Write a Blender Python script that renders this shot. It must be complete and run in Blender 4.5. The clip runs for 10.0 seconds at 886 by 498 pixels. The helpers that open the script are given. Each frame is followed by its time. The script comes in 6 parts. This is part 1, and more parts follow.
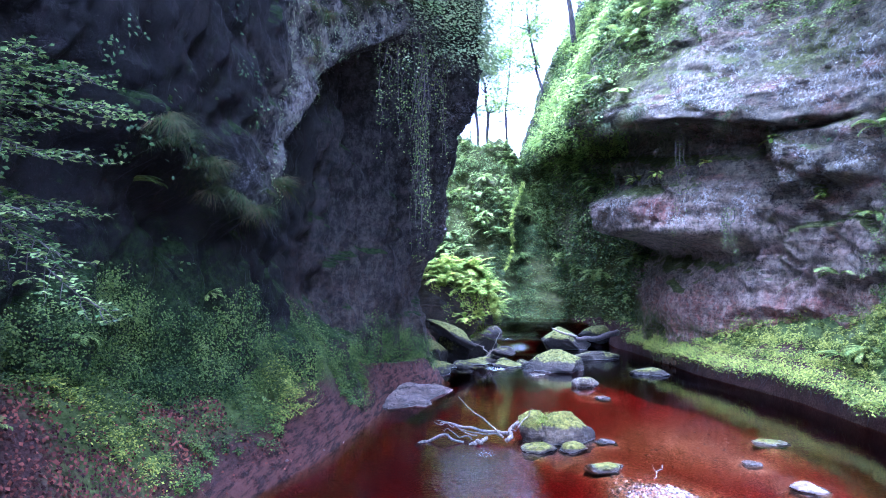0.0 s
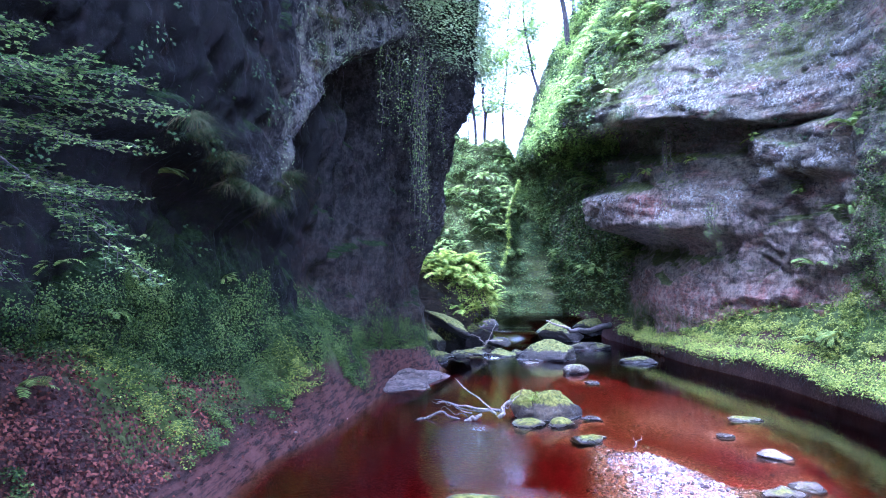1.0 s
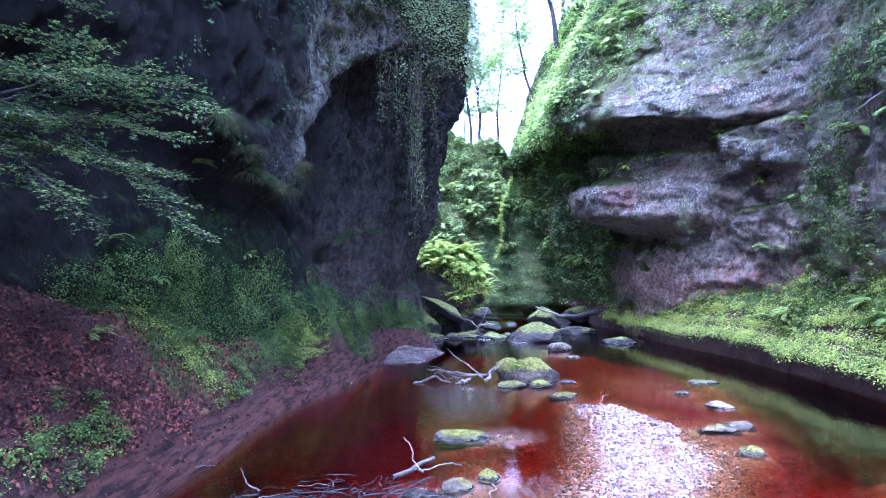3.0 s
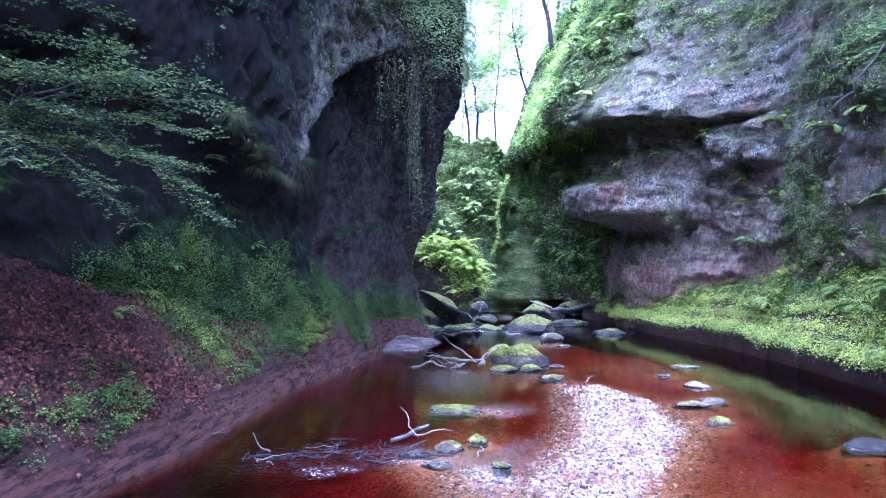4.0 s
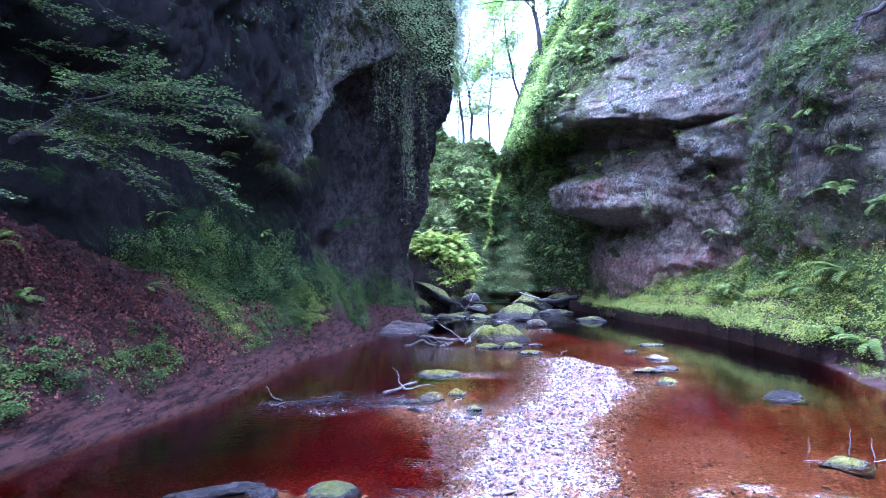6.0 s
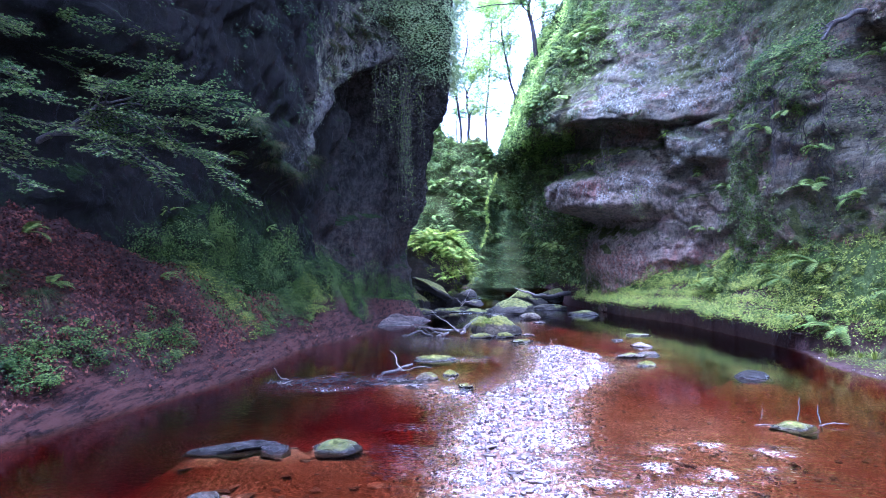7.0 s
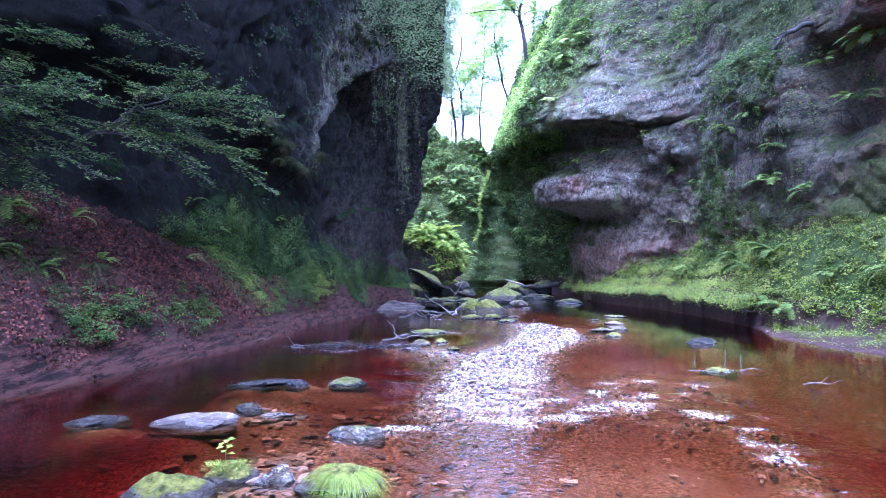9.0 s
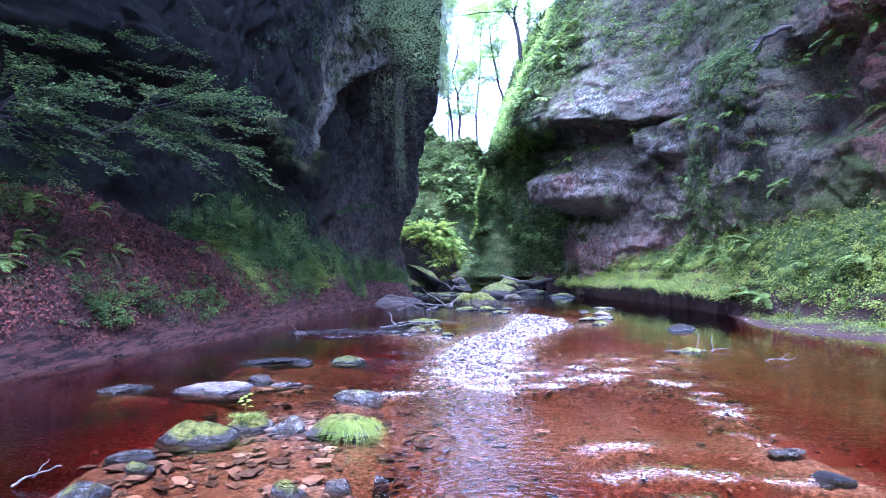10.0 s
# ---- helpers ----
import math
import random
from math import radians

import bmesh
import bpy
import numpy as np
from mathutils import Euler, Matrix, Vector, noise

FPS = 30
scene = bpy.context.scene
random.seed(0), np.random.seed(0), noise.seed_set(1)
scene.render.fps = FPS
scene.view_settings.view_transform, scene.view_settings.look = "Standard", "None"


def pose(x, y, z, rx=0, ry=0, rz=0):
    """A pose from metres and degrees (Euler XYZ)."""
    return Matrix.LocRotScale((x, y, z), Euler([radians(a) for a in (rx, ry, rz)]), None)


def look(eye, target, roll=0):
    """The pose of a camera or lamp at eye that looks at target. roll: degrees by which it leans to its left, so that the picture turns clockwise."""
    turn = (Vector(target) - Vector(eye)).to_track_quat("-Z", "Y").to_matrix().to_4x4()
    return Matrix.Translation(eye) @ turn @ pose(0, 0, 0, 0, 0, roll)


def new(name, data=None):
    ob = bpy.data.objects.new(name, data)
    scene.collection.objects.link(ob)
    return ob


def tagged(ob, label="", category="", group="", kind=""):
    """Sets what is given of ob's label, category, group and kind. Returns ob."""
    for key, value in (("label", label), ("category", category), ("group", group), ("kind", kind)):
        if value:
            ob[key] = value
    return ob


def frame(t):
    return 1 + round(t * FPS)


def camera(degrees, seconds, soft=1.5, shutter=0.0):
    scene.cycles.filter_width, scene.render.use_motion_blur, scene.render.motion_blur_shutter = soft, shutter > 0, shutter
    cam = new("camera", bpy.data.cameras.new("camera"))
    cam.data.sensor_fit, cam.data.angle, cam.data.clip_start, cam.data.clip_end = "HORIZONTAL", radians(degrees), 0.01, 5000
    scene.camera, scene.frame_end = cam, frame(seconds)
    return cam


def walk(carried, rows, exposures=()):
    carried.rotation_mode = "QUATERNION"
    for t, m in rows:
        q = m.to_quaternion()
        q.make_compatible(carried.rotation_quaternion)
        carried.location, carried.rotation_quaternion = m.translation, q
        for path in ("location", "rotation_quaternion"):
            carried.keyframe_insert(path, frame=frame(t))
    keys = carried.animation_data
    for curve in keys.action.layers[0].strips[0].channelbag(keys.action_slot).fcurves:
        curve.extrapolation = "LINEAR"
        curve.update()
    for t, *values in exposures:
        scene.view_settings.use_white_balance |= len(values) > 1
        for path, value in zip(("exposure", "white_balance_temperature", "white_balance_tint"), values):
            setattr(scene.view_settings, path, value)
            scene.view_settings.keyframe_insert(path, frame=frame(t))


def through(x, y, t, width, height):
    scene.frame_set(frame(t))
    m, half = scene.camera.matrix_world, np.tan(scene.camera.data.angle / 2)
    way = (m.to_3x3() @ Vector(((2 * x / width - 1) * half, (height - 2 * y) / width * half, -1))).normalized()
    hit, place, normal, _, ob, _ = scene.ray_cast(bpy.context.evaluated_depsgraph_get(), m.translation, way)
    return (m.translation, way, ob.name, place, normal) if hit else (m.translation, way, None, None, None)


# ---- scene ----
cam = camera(72.0, 10.0, soft=0.8)
PATH = [
    (0, (0.269, -0.502, 3.145), (0.182, 1.496, 3.195), -0.1),
    (0.5, (0.304, -0.885, 3.04), (0.217, 1.113, 3.091), -0.1),
    (1, (0.34, -1.279, 2.919), (0.256, 0.719, 2.971), -0.1),
    (1.5, (0.389, -1.653, 2.809), (0.305, 0.345, 2.862), -0.1),
    (2, (0.433, -2.037, 2.706), (0.35, -0.04, 2.759), -0.1),
    (2.5, (0.483, -2.401, 2.608), (0.401, -0.403, 2.662), -0.2),
    (4, (0.646, -3.514, 2.297), (0.566, -1.516, 2.352), -0.2),
    (4.5, (0.718, -3.862, 2.202), (0.639, -1.865, 2.26), -0.2),
    (5, (0.796, -4.228, 2.126), (0.718, -2.231, 2.183), -0.2),
    (5.5, (0.868, -4.571, 2.045), (0.79, -2.574, 2.103), -0.2),
    (6.8, (1.007, -5.545, 1.841), (0.934, -3.547, 1.899), -0.1),
    (7, (1.035, -5.686, 1.802), (0.96, -3.689, 1.861), -0.2),
    (7.5, (1.07, -6.046, 1.715), (0.996, -4.048, 1.774), -0.2),
    (8, (1.107, -6.433, 1.622), (1.037, -4.435, 1.681), -0.2),
    (8.5, (1.137, -6.803, 1.543), (1.07, -4.805, 1.601), -0.2),
    (9, (1.187, -7.193, 1.448), (1.123, -5.195, 1.507), -0.2),
    (9.5, (1.231, -7.532, 1.368), (1.169, -5.534, 1.427), -0.3),
    (10, (1.277, -7.87, 1.279), (1.219, -5.872, 1.337), -0.3),
]
EXPOSURE, KELVIN, TINT = 4.0, 4100, 38
walk(cam, [(t, look(eye, target, roll)) for t, eye, target, roll in PATH], [(0, EXPOSURE + 0.35, KELVIN, TINT), (4.5, EXPOSURE + 0.12, KELVIN, TINT), (7.5, EXPOSURE - 0.07, KELVIN + 20, TINT), (10, EXPOSURE - 0.03, KELVIN + 20, TINT)])

# ---- light ----
world = bpy.data.worlds.new("sky")
scene.world = world
world.use_nodes = True
wn = world.node_tree.nodes
sky = wn.new("ShaderNodeTexSky")
sky.sky_type, sky.sun_disc = "NISHITA", False
SUN_ELEVATION, SUN_AZIMUTH = 78.0, 188.0      # azimuth from +y towards +x
sky.sun_elevation, sky.sun_rotation = radians(SUN_ELEVATION), radians(SUN_AZIMUTH)
sky.dust_density, sky.air_density = 7.0, 1.0
wn["Background"].inputs["Strength"].default_value = 0.15
haze = wn.new("ShaderNodeHueSaturation")      # thin bright cloud takes some of the blue
haze.inputs["Saturation"].default_value = 0.12
world.node_tree.links.new(sky.outputs[0], haze.inputs["Color"])
world.node_tree.links.new(haze.outputs[0], wn["Background"].inputs["Color"])
sun_data = bpy.data.lights.new("sun", "SUN")
sun_data.energy, sun_data.angle, sun_data.color = 1.1, radians(18), (1.0, 0.95, 0.86)
sun = new("sun", sun_data)
az, el = radians(SUN_AZIMUTH), radians(SUN_ELEVATION)
sun.matrix_world = look((math.sin(az) * math.cos(el) * 60, math.cos(az) * math.cos(el) * 60 + 10, math.sin(el) * 60), (0, 10, 0))


# ---- numbers: noise and profiles ----
def lattice(i, j, k, seed):
    h = (i * 374761393 + j * 668265263 + k * 2147483647 + seed * 1274126177) & 0xFFFFFFFF
    h = ((h ^ (h >> 13)) * 1274126177) & 0xFFFFFFFF
    h = ((h ^ (h >> 16)) * 1103515245) & 0xFFFFFFFF
    return ((h ^ (h >> 15)) & 0xFFFF) / 65535.0


def vnoise(x, y, z, seed=0):
    """Smooth value noise from -1 to 1."""
    x, y, z = np.broadcast_arrays(np.asarray(x, float), np.asarray(y, float), np.asarray(z, float))
    i, j, k = (np.floor(a).astype(np.int64) for a in (x, y, z))
    f, g, h = (a - np.floor(a) for a in (x, y, z))
    f, g, h = (a * a * (3 - 2 * a) for a in (f, g, h))
    total = 0
    for di in (0, 1):
        for dj in (0, 1):
            for dk in (0, 1):
                w = (f if di else 1 - f) * (g if dj else 1 - g) * (h if dk else 1 - h)
                total = total + w * lattice(i + di, j + dj, k + dk, seed)
    return total * 2 - 1


def fbm(x, y, z, octaves=4, seed=0, gain=0.5):
    total, amp = 0, 1.0
    for o in range(octaves):
        total = total + amp * vnoise(np.asarray(x) * 2**o, np.asarray(y) * 2**o, np.asarray(z) * 2**o, seed + o)
        amp *= gain
    return total


def smooth(a, b, v):
    t = np.clip((np.asarray(v, float) - a) / (b - a), 0, 1)
    return t * t * (3 - 2 * t)


def line(pairs):
    """A soft function of one variable through (place, value) pairs."""
    ys, vs = np.array(pairs, float).T

    def f(y):
        return sum(np.interp(np.asarray(y, float) + d, ys, vs) for d in (-0.25, 0.0, 0.25)) / 3
    return f


# plan of the gorge: x to the right, y upstream
shore_left = line([(-14, -7.5), (-6, -5.3), (-0.5, -3.85), (1.5, -3.35), (3.4, -2.8), (5, -2.65), (7.7, -2.6), (9, -2.1),
                   (10.8, -1.75), (13.6, -1.42), (15.2, -0.4), (16.4, -0.3), (17.2, -0.9), (19, -0.8), (22, -0.3), (26, 1.2), (40, 1.8)])
shore_right = line([(-14, 9.5), (2.5, 8.2), (3.6, 7.6), (5.6, 7.5), (7, 7.95), (8.5, 8.05), (10.5, 8.0), (13.8, 7.75), (17, 6.75),
                    (19.5, 6.4), (22, 6.0), (24, 5.25), (27, 4.5), (30, 3.7), (40, 3.2)])
bank_right = line([(-14, 10.8), (2.5, 9.2), (5, 8.75), (6.7, 8.4), (8.5, 8.1), (10.5, 8.0), (13.8, 7.75), (17, 6.75),
                   (19.5, 6.4), (22, 6.0), (24, 5.25), (27, 4.5), (30, 3.7), (40, 3.2)])
left_bank_height = line([(-9, -1.2), (-1.2, -1.0), (0, 0), (0.4, 0.1), (0.65, 0.45), (1.0, 1.0), (2, 1.75), (4, 3.2), (8, 6.0)])
right_bank_height = line([(-9, -1), (-0.4, -0.4), (0, 0.25), (0.1, 0.55), (0.3, 1.05), (0.6, 1.5), (1.0, 2.1), (2, 3.2), (5, 6)])
wall_left = line([(-14, -9.5), (-4, -8.6), (1, -7.2), (4, -5.8), (6, -4.7), (8, -3.75), (9.6, -3.15), (11.4, -2.45), (12.75, -2.25),
                  (14, -1.72), (15.8, -1.45), (17.5, -1.7), (20, -2.3), (24, -2.6), (40, -2)])
rim_left = line([(-14, 5.0), (4, 5.3), (6, 4.9), (7, 4.4), (8, 3.85), (8.5, 3.6), (8.8, 4.1), (9.3, 5.0), (10, 5.9), (10.8, 6.8), (11.5, 7.3), (12.5, 8.0), (13.2, 7.3),
                 (13.6, 6.8), (14, 6.3), (14.8, 5.0), (15.2, 4.1), (15.8, 2.9), (16.8, 1.2), (20, 1), (40, 1)])
over_left = line([(-14, 0.3), (5, 0.45), (7, 0.7), (8.5, 0.9), (9.3, 0.65), (10, 0.6), (10.8, 0.45), (11.5, 0.65), (12.5, 1.4), (13.5, 2.6),
                  (14, 2.0), (14.8, 1.25), (15.2, 1.35), (15.8, 0.65), (16.8, 0.1), (18, 0), (40, 0)])
wall_right = line([(-14, 12.5), (-4, 11.3), (2, 10.5), (6.5, 9.75), (8.7, 9.25), (10, 8.95), (12.6, 8.85), (14, 8.55), (15, 8.1), (16.5, 7.35),
                   (18.4, 6.45), (20.8, 6.25), (22.2, 6.15), (24, 5.3), (27, 4.5), (34, 3.6), (40, 3.4)])
lip_right = line([(-14, 0.3), (12, 0.0), (12.8, 0.05), (14.6, 0.75), (15.9, 1.55), (18.25, 1.95), (20.4, 2.45), (22, 2.3), (24, 1.6), (27, 0.9), (40, 0.4)])
lip_height = line([(-14, 6.5), (12.8, 6.4), (14.6, 6.55), (16, 7.0), (18.25, 7.3), (20.4, 7.8), (24, 8.0), (40, 8)])
block_right = line([(-14, 0), (13.6, 0), (15.2, 0.12), (15.9, 0.3), (16.3, 0.95), (17.7, 1.25), (20.3, 1.8), (20.9, 1.7), (21.4, 0.5), (22, 0), (40, 0)])
block_base = line([(-14, 4.0), (15, 3.9), (17.5, 4.0), (20.7, 4.22), (40, 4.25)])


RUNS = [([(0.6, -1.7), (2.0, -1.35), (3.0, -0.6), (3.9, 0.3)], 0.36), ([(1.4, -1.0), (2.6, -0.2), (3.4, 0.7)], 0.34),
        ([(3.3, -0.7), (3.75, -1.5), (3.6, -2.5), (3.5, -3.2)], 0.24), ([(1.7, -3.75), (2.4, -3.5), (3.2, -3.4)], 0.14),
        ([(2.2, -4.05), (3.0, -4.1), (3.6, -4.2)], 0.14), ([(1.5, -4.75), (2.6, -4.5)], 0.07)]


def shallow_lines(x, y):
    """Lines of stones that break the current on the right, 0 to 1."""
    x, y = np.broadcast_arrays(np.asarray(x, float), np.asarray(y, float))
    total = np.zeros(x.shape)
    sway = 0.07 * np.sin(x * 5 + y * 2)
    for points, wide in RUNS:
        for (ax, ay), (bx, by) in zip(points, points[1:]):
            t = np.clip(((x - ax) * (bx - ax) + (y - ay) * (by - ay)) / ((bx - ax) ** 2 + (by - ay) ** 2), 0, 1)
            d2 = (x - ax - t * (bx - ax)) ** 2 + (y + sway - ay - t * (by - ay)) ** 2
            total = np.maximum(total, np.exp(-d2 / wide**2))
    return total * (0.35 + 0.65 * smooth(-0.2, 0.3, vnoise(x * 4, y * 6, 0, 152)))


def riffle(x, y):
    """How much the water runs shallow and broken over stones, 0 to 1."""
    bar = np.exp(-(((x - np.interp(y, [-2, 1, 3, 5, 7, 9], [1.3, 1.55, 1.9, 2.9, 3.1, 2.7])) / np.interp(y, [-2, 1, 3, 5, 7, 9], [0.8, 0.9, 1.0, 1.15, 1.1, 0.4])) ** 2) ** 2)
    bar = bar * smooth(-2.2, -0.7, y) * smooth(9.3, 8.2, y)
    side = np.exp(-((x - 0.9) / 0.85) ** 2 - ((y - 3.0) / 0.8) ** 2) * 0.95 + np.exp(-((x - 1.1) / 0.6) ** 2 - ((y - 6.3) / 0.35) ** 2) * 0.9
    dam = np.exp(-((y - 3.6 - 0.15 * x) / 0.4) ** 2) * smooth(-2.0, -1.5, x) * smooth(0.5, 0.0, x) * 0.4
    broken = smooth(-0.15, 0.3, vnoise(x * 1.9, y * 2.6, 0, 150) + 0.5 * vnoise(x * 5, y * 6, 0, 151))
    low = broken * np.exp(-((y + 0.75 + 0.25 * (x - 2.2)) / 0.75) ** 2) * smooth(0.0, 0.6, x) * smooth(4.6, 3.8, x) * 0.7
    arc = 0.85 * shallow_lines(x, y)
    stones = np.exp(-((x + 0.1) / 0.8) ** 2 - ((y + 3.6) / 1.6) ** 2) * 0.14
    return np.clip(np.maximum.reduce([bar, side, dam, low, arc, stones]), 0, 1)


def waves(x, y):
    """How rough the surface runs, 0 to 1: riffles, the current below them, and broken lines over shallow stones."""
    run = 0.30 * np.exp(-(((x - 1.25) / 0.95) ** 2) ** 2) * smooth(0.4, -1.0, y)
    over = 0.9 * np.exp(-((y + 0.1 + 0.2 * (x - 2.2)) / 1.0) ** 2) * smooth(-0.2, 0.5, x) * smooth(4.6, 3.6, x) * smooth(-0.45, 0.15, vnoise(x * 2.2, y * 3.4, 0, 155))
    shoal = 0.5 * np.exp(-((x - 0.05) / 0.9) ** 2 - ((y + 3.2) / 1.9) ** 2) * smooth(-0.2, 0.4, vnoise(x * 3, y * 3, 0, 156))
    wash = 0.9 * np.exp(-((y - 3.7 - 0.15 * x) / 0.5) ** 2) * smooth(-2.3, -1.6, x) * smooth(0.6, 0.0, x)
    lines = 1.5 * shallow_lines(x, y)
    wash = np.maximum(wash, 0.5 * np.exp(-((x - 0.4) / 0.9) ** 2 - ((y - 8.8) / 1.5) ** 2))
    run = np.maximum(run * 1.7, 1.2 * np.exp(-((y - 17.9) / 0.3) ** 2) * smooth(0.7, 0.9, x) * smooth(1.5, 1.3, x))
    rest = 0.03 + 0.08 * smooth(0.1, 0.6, vnoise(x * 0.5, y * 0.4, 0, 153))
    return np.clip(np.maximum.reduce([riffle(x, y), run, over * 1.3, shoal, wash, lines, rest]), 0, 1.6)


def foam_glints(x, y):
    """White flecks, 0 to 1: foam at the cascade, painted sky glints below the stones and at the twig dam."""
    lines = 0.62 * shallow_lines(x, y)
    dam = 0.55 * np.exp(-((y - 3.6 - 0.15 * x - 0.2 * vnoise(x * 2, 0, 0, 157)) / 0.22) ** 2) * smooth(-2.0, -1.5, x) * smooth(0.7, 0.2, x)
    side = 0.6 * np.exp(-((x - 1.1) / 0.7) ** 2 - ((y - 3.3) / 0.6) ** 2) + 0.6 * np.exp(-((x - 0.6) / 0.6) ** 2 - ((y - 9.6) / 0.5) ** 2)
    tail = 0.6 * riffle(x, y) * smooth(3.5, 0.8, y)
    fall = 1.1 * np.exp(-((x - 1.05) / 0.3) ** 2 - ((y - 18.0) / 0.4) ** 2) + 0.45 * np.exp(-((x - 1.6) / 0.4) ** 2 - ((y - 22.0) / 0.6) ** 2)
    patchy = smooth(-0.35, 0.35, vnoise(x * 2.1, y * 3.1, 0, 158))
    return np.clip(np.maximum.reduce([lines, dam * patchy, side * patchy, tail * patchy, fall]), 0, 1)


def water_level(x, y):
    return 0.4 * smooth(20.6, 22.0, y) * np.maximum(smooth(3.4, 2.8, x), smooth(22.5, 24, y)) + 0.35 * smooth(23.0, 25.0, y)


# where gravel has gathered round the stones of the stream
HEAPS = [(1.98, 10.6), (1.38, 9.95), (1.98, 10.0), (2.36, 9.1), (2.62, 10.45), (0.4, 6.25), (0.43, 4.2), (0.8, 4.55), (4.68, 9.35), (5.5, 10.5),
         (5.0, 8.3), (4.35, 6.75), (4.75, 6.95), (4.3, 5.6), (5.7, 4.42), (4.66, 1.34), (-0.3, 0.42), (-1.1, 0.5), (-1.45, 0.33), (-0.85, 0.35), (-1.33, -1.45),
         (-0.98, -1.0), (-2.25, -1.5), (-0.72, -3.3), (-0.44, -3.0), (-0.07, -3.05), (0.37, -3.12), (0.26, -1.95), (-0.95, -3.75), (-0.79, -4.0),
         (-0.84, -4.45), (0.3, -4.4), (3.5, -4.1), (3.5, -3.6), (-0.62, -1.25), (5.75, 4.6), (0.0, 3.95), (0.28, 3.6), (1.45, 10.75), (3.2, 15.5), (3.35, 14.0)]


def ground(x, y):
    x, y = np.broadcast_arrays(np.asarray(x, float), np.asarray(y, float))
    dl, dr, db = shore_left(y) - x, x - shore_right(y), x - bank_right(y)
    steep = 1 + 0.9 * smooth(8, 10.5, y)
    rough = 0.13 * fbm(x * 0.9, y * 0.9, 0, 3, 11) + 0.04 * fbm(x * 5, y * 5, 0, 3, 17)
    left = left_bank_height(dl) * np.where(dl > 0, steep, 1) + rough * smooth(0.3, 0.9, dl) * 1.6 + 0.03 * fbm(x * 4, y * 2, 1, 3, 3) * smooth(0, 0.1, dl) + 0.05 * (np.floor((dl + 0.12 * vnoise(x * 1.2, y * 1.2, 0, 6)) * 5) % 2) * smooth(0.02, 0.08, dl) * smooth(0.7, 0.5, dl)
    right = right_bank_height(db) + rough * smooth(0.1, 0.5, db) * 1.2 * (1 + 0.3 * vnoise(y * 0.7, 0, 0, 5))
    left = np.minimum(left, np.interp(y, [7.5, 8.5, 10, 11.5, 13, 15, 40], [9.0, 2.0, 1.9, 1.6, 1.0, 0.7, 0.6]) + 0.1 * vnoise(y * 2, x, 0, 12))
    right = np.minimum(right, np.interp(y, [-20, 17, 19.5, 40], [9, 2.6, 0.35, 0.2]) + np.clip(db, 0, 3) * np.interp(y, [-20, 17, 19.5], [0, 0, 0.9]) + 0.12 * fbm(x * 2, y * 2, 0, 3, 13))
    shelf = np.clip(dr * 0.12, -1, 0.18) + 0.02 * fbm(x * 4, y * 4, 2, 3, 4)
    depth = 0.13 + 0.34 * smooth(0, 1.0, np.minimum(-dl * 3.2, -dr)) * (0.75 + 0.4 * vnoise(x * 0.35 + 3, y * 0.3, 0, 21))
    deep = np.exp(-((x + 2.1) / 0.8) ** 2 - ((y - 2.0) / 1.3) ** 2) + np.exp(-((x + 2.0) / 0.9) ** 2 - ((y + 2.6) / 1.5) ** 2) + 1.3 * smooth(2.6, 0.6, -dr) * smooth(4.5, 7.5, y) * smooth(20, 17, y)
    shoal = 0.7 * np.exp(-((x - 2.4) / 1.2) ** 2 - ((y + 2.9) / 1.0) ** 2) + np.exp(-((x + 0.2) / 1.2) ** 2 - ((y + 3.2) / 2.2) ** 2) + np.exp(-((x + 0.5) / 1.2) ** 2 - ((y + 0.3) / 1.1) ** 2) + 0.8 * np.exp(-((x - 3.6) / 1.6) ** 2 - ((y - 1.6) / 2.5) ** 2) + 0.95 * np.exp(-((x - 3.7) / 1.5) ** 2 - ((y - 10.8) / 2.4) ** 2)
    bed = -depth - 0.35 * deep - 0.3 * smooth(17, 19.5, y) + 0.22 * np.clip(shoal, 0, 1) + 0.02 * fbm(x * 3, y * 3, 0, 3, 8) + 0.012 * fbm(x * 14, y * 14, 0, 2, 9)
    heap = np.full(x.shape, -9.0)
    for hx, hy in HEAPS:
        heap = np.maximum(heap, -0.05 - 0.6 * np.clip(np.hypot(x - hx, y - hy) - 0.2, 0, 9))
    bed = np.maximum(bed, heap + 0.03 * vnoise(x * 4, y * 4, 0, 10))
    r = riffle(x, y)
    bed = np.minimum(bed, -0.03) * (1 - r) + r * (0.004 + 0.022 * fbm(x * 2.2, y * 2.2, 0, 3, 29)) + water_level(x, y)
    z = np.where((dl < 0) & (dr < 0), bed, np.maximum(np.where(dl >= 0, np.maximum(left, bed), -5), np.maximum(np.where(dr >= 0, np.maximum(shelf, -0.05), -5), np.where(db >= -0.02, right, -5))))
    edge = smooth(0, 0.5, np.minimum(-dl * 2.6, -dr * (1 + 2 * smooth(5, 7, y))))
    z = np.where((dl < 0) & (dr < 0), z * edge + (1 - edge) * np.maximum(z, -0.09 + water_level(x, y)), z)
    return z + 0.5 * smooth(17.5, 21, y) * ((dl > 0) | (db > 0))


def strata(x, y, z, seed):
    """Beds of sandstone: ledges of uneven thickness that run nearly level."""
    level = z * 1.7 + 0.35 * fbm(x * 0.25, y * 0.25, z * 0.2, 2, seed)
    step = vnoise(0, np.floor(level) * 7.3, 0, seed + 1) * 0.6 + vnoise(0, 0, np.floor(level * 3.1) * 3.7, seed + 2) * 0.4
    return step + 0.5 * vnoise(x * 0.6, y * 0.6, level * 1.3, seed + 3)


